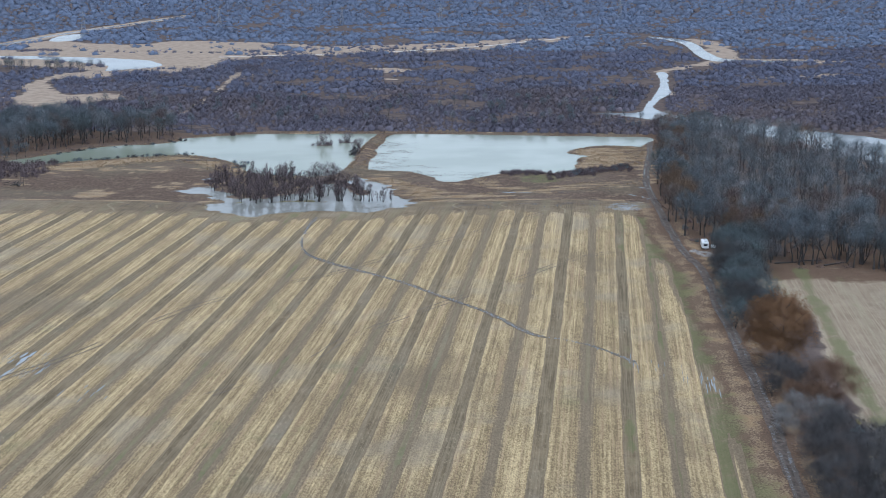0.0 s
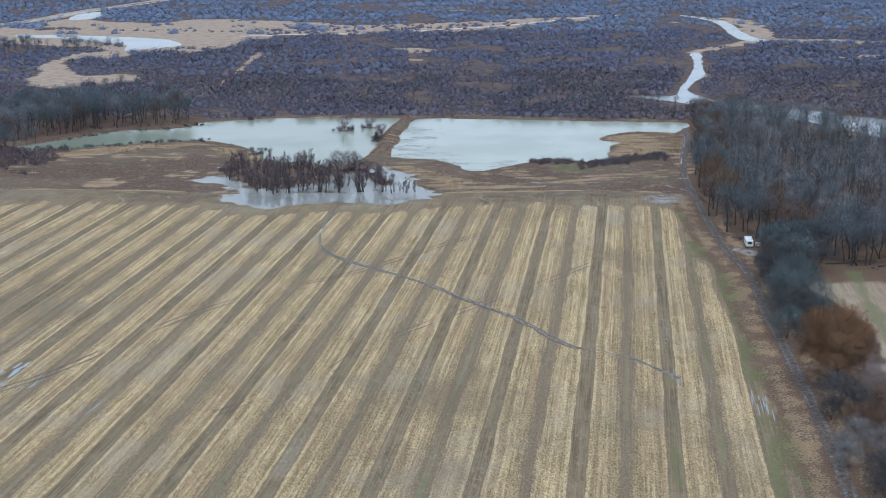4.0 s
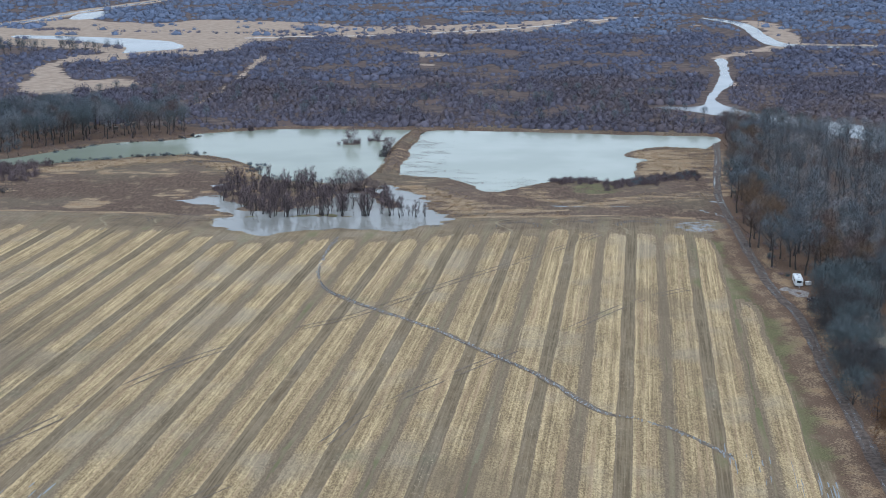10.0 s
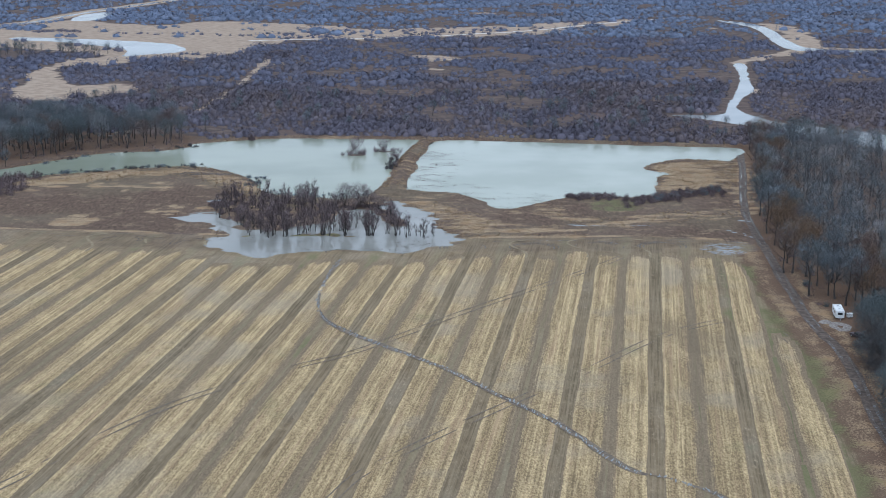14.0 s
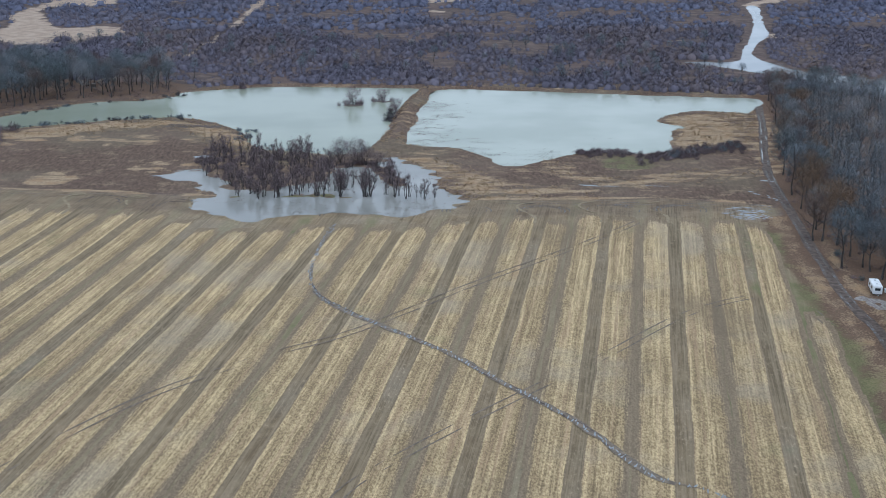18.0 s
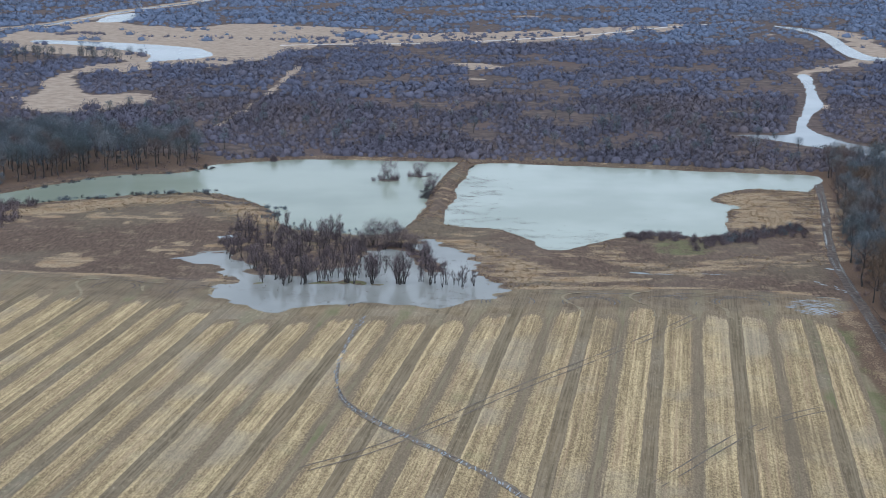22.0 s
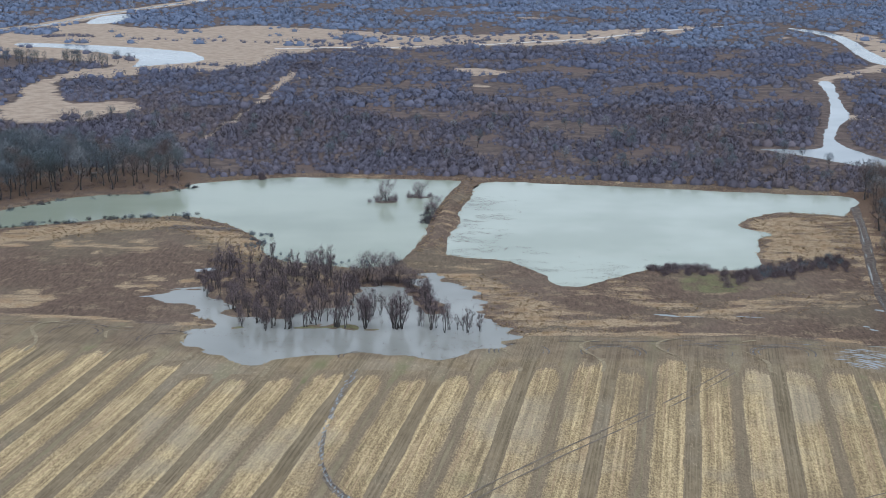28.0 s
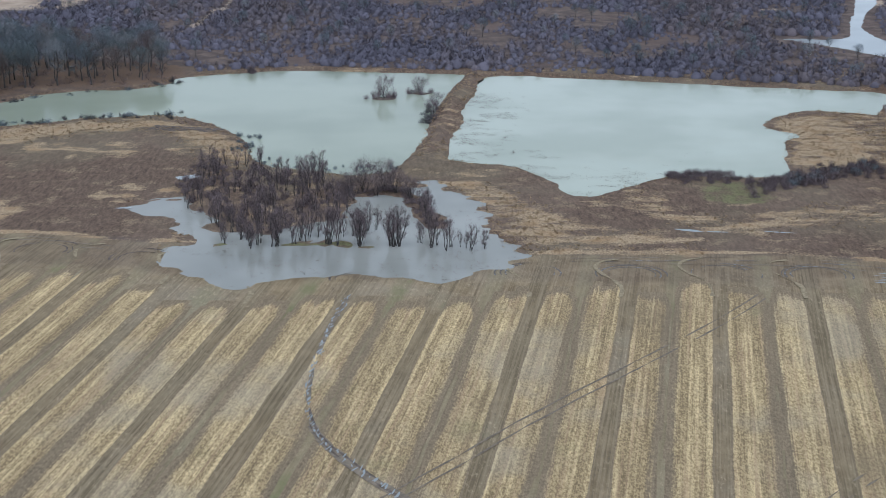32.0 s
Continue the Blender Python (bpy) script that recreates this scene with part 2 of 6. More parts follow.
def plain(name, low, high, scale=1.0, rough=0.9, metal=0.0, bump=0.3, spec=0.3, vary=0.0, islands=False):
    m = Nodes(name, rough, metal, spec)
    grain = m.noise(scale, 5, 0.6)
    out = m.mix(m.ramp(grain, 0.3, 0.7), low, high)
    if vary:
        pick = m.island() if islands else m.random()
        out = m.mix(m.math("MULTIPLY", pick, vary), out, tuple(v * 0.45 for v in low))
    m.colour(out)
    if bump:
        m.bump(grain, bump, 0.1)
    return m.done()


def twig_material(name, low, high, other=None):
    m = Nodes(name, 0.9, 0.0, 0.15)
    tone = m.attr("tone")
    out = m.mix(tone, low, high)
    if other:
        out = m.mix(m.ramp(m.attr("hue"), 0.45, 0.8), out, m.mix(tone, tuple(v * 0.5 for v in other), other))
    out = m.mix(m.math("MULTIPLY", m.random(), 0.6), out, tuple(v * 0.85 for v in low))
    m.colour(out)
    return m.done()


GROUND = ground_material()
STUBBLE = stubble_material()
POND = water_material("silty_pond_water", (0.24, 0.262, 0.195), (0.295, 0.318, 0.24))
MURK = water_material("dark_flood_water", (0.205, 0.205, 0.182), (0.285, 0.283, 0.252))
ICE = water_material("milky_pond_water", (0.30, 0.325, 0.255), (0.37, 0.395, 0.32))
RIVER = water_material("river_water", (0.27, 0.29, 0.29), (0.34, 0.36, 0.36))
WETMUD = wet_mud_material()
BARK = plain("grey_bark", (0.045, 0.040, 0.038), (0.115, 0.104, 0.098), 3.0, 0.95, vary=0.3)
TWIG = twig_material("grey_twigs", (0.112, 0.130, 0.144), (0.206, 0.236, 0.262))
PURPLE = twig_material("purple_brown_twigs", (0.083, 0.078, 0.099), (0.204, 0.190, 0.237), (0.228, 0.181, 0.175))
BROWNTWIG = twig_material("red_brown_twigs", (0.108, 0.085, 0.090), (0.302, 0.236, 0.235))
# marsh twigs of the middle distance, with a blue haze put into the colour
MIDHAZETWIG = twig_material("haze_tinted_twigs", (0.092, 0.097, 0.137), (0.213, 0.224, 0.309), (0.213, 0.188, 0.209))
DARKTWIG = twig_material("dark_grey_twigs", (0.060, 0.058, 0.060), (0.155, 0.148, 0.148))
# far marsh twigs: more of the distance haze painted into the base colour
FARHAZETWIG = twig_material("far_haze_tinted_twigs", (0.104, 0.125, 0.182), (0.181, 0.220, 0.312), (0.171, 0.185, 0.237))
SAGE = twig_material("grey_green_twigs", (0.094, 0.114, 0.120), (0.170, 0.200, 0.208))
TANLEAF = twig_material("tan_leaves", (0.126, 0.086, 0.057), (0.258, 0.178, 0.116))
SILVER = twig_material("silvery_twigs", (0.190, 0.198, 0.206), (0.325, 0.335, 0.345))
RUSTLEAF = twig_material("rust_brown_leaves", (0.125, 0.080, 0.055), (0.255, 0.160, 0.105))
PALETWIG = twig_material("pale_grey_twigs", (0.205, 0.198, 0.192), (0.345, 0.335, 0.325))
RUSSET = twig_material("russet_leaves", (0.160, 0.092, 0.050), (0.330, 0.192, 0.100))
REDDISH = twig_material("dull_red_brown_leaves", (0.106, 0.080, 0.072), (0.208, 0.156, 0.136))
DRYGRASS = twig_material("dry_grass_blades", (0.205, 0.142, 0.082), (0.410, 0.298, 0.172))
PALESTALK = twig_material("pale_dry_stalks", (0.22, 0.170, 0.098), (0.54, 0.44, 0.27))
TRACK = plain("rutted_dark_earth", (0.052, 0.040, 0.033), (0.145, 0.112, 0.088), 0.8, 0.85, bump=0.6)
STREWN = plain("strewn_straw", (0.175, 0.140, 0.086), (0.30, 0.242, 0.150), 1.6, 0.95, bump=0.5)
TREAD = plain("wheel_marked_soil", (0.115, 0.092, 0.068), (0.21, 0.168, 0.122), 0.8, 0.9, bump=0.4)
GRAVEL = plain("pale_gravel", (0.14, 0.12, 0.105), (0.31, 0.285, 0.26), 1.5, 0.9, bump=0.6)
PALESAND = plain("pale_wet_sand", (0.42, 0.38, 0.33), (0.60, 0.57, 0.53), 0.2, 0.7)
WHITE = plain("white_painted_metal", (0.66, 0.68, 0.68), (0.80, 0.82, 0.82), 0.7, 0.4, bump=0.03)
DARKGLASS = plain("dark_glass", (0.02, 0.025, 0.03), (0.04, 0.045, 0.05), 1.0, 0.08, bump=0.0, spec=0.5)
RUBBER = plain("black_rubber", (0.02, 0.02, 0.02), (0.035, 0.035, 0.035), 2.0, 0.85)
STEEL = plain("galvanised_steel", (0.42, 0.44, 0.46), (0.58, 0.60, 0.62), 1.0, 0.5, 0.5, bump=0.05)
PYLONSTEEL = plain("weathered_steel", (0.22, 0.23, 0.245), (0.34, 0.355, 0.37), 1.0, 0.6, 0.2, bump=0.05)
CARPAINT = plain("dark_car_paint", (0.03, 0.022, 0.028), (0.06, 0.045, 0.05), 1.0, 0.3, bump=0.0, spec=0.5)
OLDWOOD = plain("weathered_boards", (0.09, 0.082, 0.075), (0.19, 0.178, 0.165), 1.5, 0.9)


# ---- small helpers ----
def raw_mesh(name, verts, faces, material, smooth=False):
    me = bpy.data.meshes.new(name)
    verts = np.asarray(verts, dtype=np.float32).reshape(-1, 3)
    faces = np.asarray(faces, dtype=np.int32)
    k = faces.shape[1]
    me.vertices.add(len(verts))
    me.vertices.foreach_set("co", verts.ravel())
    me.loops.add(faces.size)
    me.loops.foreach_set("vertex_index", faces.ravel())
    me.polygons.add(len(faces))
    me.polygons.foreach_set("loop_start", np.arange(0, faces.size, k, dtype=np.int32))
    me.polygons.foreach_set("loop_total", np.full(len(faces), k, dtype=np.int32))
    me.update(calc_edges=True)
    me.materials.append(material)
    if smooth:
        me.polygons.foreach_set("use_smooth", np.ones(len(faces), dtype=bool))
    return me


def give(me, name, values, kind="FLOAT"):
    at = me.attributes.new(name, kind, "POINT")
    values = np.asarray(values, dtype=np.float32)
    if kind == "FLOAT_COLOR":
        full = np.ones((len(me.vertices), 4), dtype=np.float32)
        full[:, :3] = values
        at.data.foreach_set("color", full.ravel())
    else:
        at.data.foreach_set("value", values.ravel())


def rounded(me, normals):
    """Gives fine foliage the shading of the rounded crown that it belongs to."""
    at = me.attributes.new("custom_normal", "FLOAT_VECTOR", "POINT")
    at.data.foreach_set("vector", np.asarray(normals, dtype=np.float32).ravel())


def crown_normals(rng, v, f, centre, axes, stray, lobes=None):
    """Outward normals of loose twigs round a centre, one for each triangle, and the faces turned to suit them."""
    tri = v.reshape(-1, 3, 3)
    mid = tri.mean(axis=1)
    out = (mid - np.array(centre)) / np.array(axes)
    out /= np.linalg.norm(out, axis=1, keepdims=True) + 1e-6
    if lobes is not None:
        near = np.argmin(((mid[:, None] - lobes[None]) ** 2).sum(axis=2), axis=1)
        own = mid - lobes[near]
        out = out * 0.5 + 0.7 * own / (np.linalg.norm(own, axis=1, keepdims=True) + 1e-6)
    out = out + rng.normal(size=out.shape) * stray + np.array([0, 0, 0.12])
    out /= np.linalg.norm(out, axis=1, keepdims=True) + 1e-6
    plane = np.cross(tri[:, 1] - tri[:, 0], tri[:, 2] - tri[:, 0])
    back = np.sum(plane * out, axis=1) < 0
    f = f.copy()
    f[back] = f[back][:, (0, 2, 1)]
    return f, out.repeat(3, axis=0)


def part(name, bm, material, parent, label=""):
    me = bpy.data.meshes.new(name)
    bm.to_mesh(me)
    bm.free()
    me.materials.append(material)
    ob = new(name, me)
    ob.parent = parent
    return tagged(ob, label)


def part_of(name, me, parent, label=""):
    ob = new(name, me)
    ob.parent = parent
    return tagged(ob, label)


def box(bm, x0, x1, y0, y1, z0, z1, bevel=0.0):
    made = bmesh.ops.create_cube(bm, size=1.0, matrix=Matrix.LocRotScale(
        ((x0 + x1) / 2, (y0 + y1) / 2, (z0 + z1) / 2), None, (x1 - x0, y1 - y0, z1 - z0)))
    if bevel:
        edges = list({e for v in made["verts"] for e in v.link_edges})
        bmesh.ops.bevel(bm, geom=edges, offset=bevel, segments=2, affect="EDGES", profile=0.6)


def rod(bm, a, b, r0, r1=None, sides=8):
    a, b = Vector(a), Vector(b)
    turn = (b - a).to_track_quat("Z", "Y").to_matrix().to_4x4()
    bmesh.ops.create_cone(bm, cap_ends=True, segments=sides, radius1=r0, radius2=r0 if r1 is None else r1,
                          depth=(b - a).length, matrix=Matrix.Translation((a + b) / 2) @ turn)


def lattice(ix, iy, seed):
    n = (ix * 374761393 + iy * 668265263 + seed * 974634777) & 0xFFFFFFFF
    n = ((n ^ (n >> 13)) * 1274126177) & 0xFFFFFFFF
    return ((n ^ (n >> 16)) & 0xFFFF) / 65535.0


def wobble(x, y, size, seed=0, octaves=3):
    """Smooth noise between -1 and 1 over the plan."""
    out, amp, total = 0.0, 1.0, 0.0
    for o in range(octaves):
        u, v = np.asarray(x) / size + 100.5, np.asarray(y) / size + 100.5
        iu, iv = np.floor(u).astype(np.int64), np.floor(v).astype(np.int64)
        fu, fv = u - iu, v - iv
        fu, fv = fu * fu * (3 - 2 * fu), fv * fv * (3 - 2 * fv)
        s = seed + 17 * o
        top = lattice(iu, iv, s) * (1 - fu) + lattice(iu + 1, iv, s) * fu
        low = lattice(iu, iv + 1, s) * (1 - fu) + lattice(iu + 1, iv + 1, s) * fu
        out = out + amp * ((top * (1 - fv) + low * fv) * 2 - 1)
        total += amp
        amp *= 0.5
        size = size / 2.1
    return out / total


def outline(points, closed=True, step=6):
    """A smooth line through the corners of the plan."""
    p = np.array(points, float)
    n = len(p)
    out = []
    for i in range(n if closed else n - 1):
        if closed:
            a, b, c, d = p[(i - 1) % n], p[i], p[(i + 1) % n], p[(i + 2) % n]
        else:
            a, b, c, d = p[max(i - 1, 0)], p[i], p[i + 1], p[min(i + 2, n - 1)]
        for k in range(step):
            t = k / step
            out.append(0.5 * (2 * b + (c - a) * t + (2 * a - 5 * b + 4 * c - d) * t * t + (3 * b - a - 3 * c + d) * t ** 3))
    if not closed:
        out.append(p[-1])
    return np.array(out)


def inside(line, x, y, reach=30.0):
    """Metres to the edge of a closed line, positive inside; -reach far outside."""
    x, y = np.asarray(x, float), np.asarray(y, float)
    shape = x.shape
    x, y = x.ravel(), y.ravel()
    out = np.full(x.shape, -reach)
    near = (x > line[:, 0].min() - reach) & (x < line[:, 0].max() + reach) & (y > line[:, 1].min() - reach) & (y < line[:, 1].max() + reach)
    px, py = x[near], y[near]
    best, odd = np.full(px.shape, 1e9), np.zeros(px.shape, bool)
    for (ax, ay), (bx, by) in zip(line, np.roll(line, -1, axis=0)):
        dx, dy = bx - ax, by - ay
        t = np.clip(((px - ax) * dx + (py - ay) * dy) / (dx * dx + dy * dy + 1e-9), 0, 1)
        best = np.minimum(best, (px - ax - t * dx) ** 2 + (py - ay - t * dy) ** 2)
        cross = (ay > py) != (by > py)
        odd ^= cross & (px < dx * (py - ay) / (dy if abs(dy) > 1e-9 else 1e-9) + ax)
    d = np.sqrt(best)
    out[near] = np.where(odd, d, -d)
    return np.clip(out, -reach, None).reshape(shape)


def beside(line, x, y, reach=30.0):
    """Metres from a line that is not closed."""
    x, y = np.asarray(x, float), np.asarray(y, float)
    best = np.full(x.shape, reach * reach)
    for (ax, ay), (bx, by) in zip(line[:-1], line[1:]):
        dx, dy = bx - ax, by - ay
        t = np.clip(((x - ax) * dx + (y - ay) * dy) / (dx * dx + dy * dy + 1e-9), 0, 1)
        best = np.minimum(best, (x - ax - t * dx) ** 2 + (y - ay - t * dy) ** 2)
    return np.sqrt(best)


def soft(d, edge):
    t = np.clip(d / edge + 0.5, 0, 1)
    return t * t * (3 - 2 * t)


# ---- the plan ----
LEFT_POND = outline([(-167, 636), (-158, 645), (-142, 663), (-132, 674), (-119, 680), (-104, 683), (-94, 691), (-91, 701), (-69, 710),
                     (-49, 714), (-16, 711), (12, 707), (6, 682), (0, 646), (-2, 622), (-5, 597), (-11, 585), (-22, 582), (-37, 586),
                     (-46, 589), (-52, 600), (-55, 613), (-61, 624), (-67, 633), (-75, 642), (-86, 646), (-96, 644), (-110, 641), (-121, 635),
                     (-134, 631), (-151, 624), (-163, 626)])
RIGHT_POND = outline([(19, 705), (54, 703), (98, 694), (124, 689), (153, 682), (147, 661), (141, 650), (134, 654), (119, 656), (108, 646),
                      (103, 636), (110, 625), (104, 616), (98, 587), (93, 581), (79, 581), (66, 581), (61, 579), (49, 568), (43, 563),
                      (37, 563), (34, 568), (33, 575), (25, 586), (18, 592), (7, 596), (3, 599), (4, 614), (8, 636), (9, 656), (12, 671)])
FLOOD = outline([(-74, 554), (-72, 560), (-64, 562), (-57, 563), (-28, 565), (-4, 571), (-1, 576), (2, 575), (7, 568), (13, 551), (16, 539),
                 (18, 530), (22, 522), (23, 518), (19, 513), (14, 508), (6, 501), (-2, 500), (-10, 503), (-18, 508), (-29, 503), (-39, 497),
                 (-48, 502), (-54, 507), (-59, 520), (-57, 529), (-61, 538), (-68, 544)])
ISLE = outline([(-64, 592), (-66, 574), (-60, 556), (-54, 546), (-48, 536), (-40, 532), (-30, 541), (-23, 548), (-21, 562), (-24, 572), (-33, 580), (-46, 584), (-57, 592)])
BANK = outline([(-48, 525), (-39, 525), (-28, 525), (-21, 526), (-15, 524), (-6, 525), (0, 523), (8, 523)], False)
SHOAL = outline([(-60, 522), (-50, 520), (-40, 517), (-31, 511), (-26, 507)], False)
ISLET = outline([(-24, 561), (-15, 566), (-10, 567), (-5, 561), (-2, 550), (1, 540)], False)
RIVER_LINE = outline([(228, 1012), (218, 956), (206, 907), (187, 846), (175, 808), (167, 784), (150, 783), (138, 782), (150, 769), (161, 757),
                      (174, 738), (192, 716), (222, 660), (240, 590), (262, 480), (330, 480), (300, 600), (272, 668), (259, 685), (244, 703), (221, 731),
                      (199, 748), (188, 768), (184, 800), (195, 838), (208, 865), (216, 898), (225, 940), (240, 1010)])
UPPER_RIVER = outline([(297, 1401), (306, 1380), (330, 1337), (331, 1264), (318, 1167), (322, 1111), (380, 1095), (380, 1078), (309, 1087), (292, 1113),
                       (297, 1174), (312, 1292), (300, 1352)])
FAR_POND = outline([(-316, 1216), (-275, 1208), (-226, 1189), (-203, 1177), (-175, 1154), (-160, 1116), (-163, 1095), (-183, 1080), (-198, 1069),
                    (-202, 1100), (-213, 1125), (-266, 1174), (-310, 1194)])
FAR_POOL = outline([(-312, 1390), (-315, 1457), (-295, 1490), (-284, 1413), (-295, 1382)])
FAR_CHANNEL = outline([(-420, 1230), (-373, 1310), (-342, 1368), (-319, 1485), (-286, 1593), (-259, 1681), (-225, 1800)], False)
PALE_ROAD = outline([(-120, 1180), (-76, 1191), (-3, 1203), (79, 1243), (128, 1278), (194, 1344), (282, 1407)], False)
MEADOW = outline([(-353, 1281), (-307, 1385), (-262, 1347), (-208, 1337), (-167, 1373), (-94, 1336), (-20, 1292), (60, 1300), (150, 1350), (225, 1385), (190, 1300), (110, 1228),
                  (20, 1200), (-50, 1178), (-82, 1190), (-92, 1151), (-115, 1084), (-141, 1048), (-171, 1041), (-240, 1090), (-330, 1160)])
CLEARING = outline([(-210, 842), (-229, 905), (-237, 976), (-231, 1031), (-205, 1072), (-160, 1075), (-150, 1052), (-179, 1040), (-190, 1023), (-198, 1009), (-224, 1002), (-206, 932),
                    (-190, 909), (-160, 914), (-153, 883), (-165, 860), (-166, 839), (-195, 834)])
GLADE = outline([(10, 1068), (36, 1059), (36, 1037), (11, 1036)])
RIVER_FLAT = outline([(225, 1015), (248, 1020), (306, 1080), (400, 1070), (400, 1100), (335, 1120), (345, 1209), (355, 1290), (336, 1340), (325, 1210), (300, 1120), (262, 1060)])
MARSH_PATH = outline([(-92, 1060), (-92, 991), (-93, 970), (-94, 925), (-96, 895), (-99, 858), (-101, 825), (-105, 788)], False)
EDGE_TRACK = outline([(150, 672), (142, 633), (124, 558), (116, 498), (109, 436), (108, 400), (102, 361), (98, 329), (93, 293), (89, 267), (84, 239), (80, 215), (72, 170), (62, 110), (50, 30), (40, -40), (30, -120)], False)
TRAIL = outline([(-16, 493), (-19, 473), (-20, 449), (-17, 432), (-7, 417), (11, 396), (22, 379), (35, 359), (45, 337), (53, 331), (60, 324),
                 (65, 316), (68, 310)], False)
SECOND_FIELD = outline([(121, 396), (145, 401), (170, 389), (260, 330), (260, -60), (60, -60), (72, 110), (92, 210), (108, 262), (117, 310), (125, 348)])
WOOD_RIGHT = outline([(160, 690), (148, 640), (128, 558), (118, 500), (112, 452), (119, 427), (128, 404), (146, 401), (170, 391), (262, 345), (252, 480), (233, 580), (211, 646),
                      (186, 698)])
WOOD_LEFT = outline([(-240, 630), (-190, 640), (-162, 657), (-146, 672), (-137, 684), (-115, 688), (-99, 695), (-93, 709), (-101, 722), (-135, 727), (-184, 740), (-260, 740)])
DAM = outline([(15.5, 712), (9, 685), (4, 652), (2, 625), (-1, 600), (-3, 588)], False)
GRASS_A = outline([(55, 578), (62, 552), (80, 545), (98, 556), (120, 560), (126, 590), (118, 625), (122, 655), (140, 655), (148, 640), (133, 575), (124, 548), (100, 540), (70, 535), (50, 555)])
GRASS_B = outline([(-62, 622), (-70, 632), (-90, 640), (-120, 633), (-150, 612), (-128, 612), (-95, 626), (-76, 622), (-66, 600), (-58, 575), (-50, 590)])
GRASS_C = outline([(10, 572), (18, 548), (24, 522), (60, 521), (60, 530), (34, 540), (22, 562)])
GRASS_D = outline([(104, 616), (98, 590), (120, 592), (128, 640), (119, 652), (108, 644), (104, 636)])
YELLOW_GRASS = outline([(70, 559), (88, 560), (90, 572), (84, 577), (72, 574)])
HEADLAND = outline([(-400, 560), (-220, 545), (-123, 535), (-89, 531), (-61, 526), (22, 519), (68, 520), (99, 516), (118, 506), (140, 500)], False)
HUMPS = [(LEFT_POND, 1.2), (RIGHT_POND, 1.2), (FLOOD, 1.8), (RIVER_LINE, -0.8), (UPPER_RIVER, -2.5), (FAR_POND, 1.2), (FAR_POOL, 1.5)]
WATER_Z = -0.16


def headland_y(x):
    return np.interp(x, HEADLAND[:, 0], HEADLAND[:, 1])


def track_x(y):
    order = np.argsort(EDGE_TRACK[:, 1])
    return np.interp(y, EDGE_TRACK[order, 1], EDGE_TRACK[order, 0])


def land(x, y):
    """The height of the ground."""
    x, y = np.asarray(x, float), np.asarray(y, float)
    rough = wobble(x, y, 9, 3) * 1.4 + wobble(x, y, 3.2, 5, 2) * 0.9
    z = np.zeros(x.shape)
    wet = np.full(x.shape, -30.0)
    streaks = wobble(x * 0.45, y, 7, 13) * 5.5 + wobble(x * 0.5, y, 2.4, 15, 2) * 2.8
    for line, rim in HUMPS:
        wet = np.maximum(wet, inside(line, x, y) + rim + (streaks if line is FLOOD else rough))
    isle = np.maximum(inside(ISLE, x, y) + rough * 1.2 + streaks * 0.7, np.maximum(-1.5 - beside(BANK, x, y) + rough * 2.6, 1.2 - beside(ISLET, x, y) + rough * 1.8))
    flood = inside(FLOOD, x, y)
    wet = np.where(isle > -6, np.minimum(wet, np.where(flood > -4, -isle, wet)), wet)
    wet = np.maximum(wet, 5.0 - beside(FAR_CHANNEL, x, y) + rough * 2.5)
    z = np.clip(-wet * 0.10, -0.55, 0.0) * (wet > 0)
    z = z + np.where(wet < 0, np.clip(-wet * 0.02, 0, 0.06), 0)
    bank = 2.7 - beside(DAM, x, y) + wobble(x, y, 5, 8) * 0.6 + np.clip(620 - y, 0, 30) * 0.1
    z = np.maximum(z, np.where(bank > -4, -0.75 + soft(bank, 5.0) * 1.7, z))
    levee = np.abs(y - np.interp(x, (-95, -49, -16, 12, 54, 98, 160), (706, 719, 716, 712, 708.5, 699.5, 686)))
    z = np.maximum(z, np.where((x > -90) & (x < 158) & (levee < 4), -0.5 + soft(1.5 - levee, 2.4) * 1.1, z))
    return z


def sample_axis(pieces):
    out = []
    for a, b, s in pieces:
        out.extend(np.arange(a, b, s))
    out.append(pieces[-1][1])
    return np.array(out)


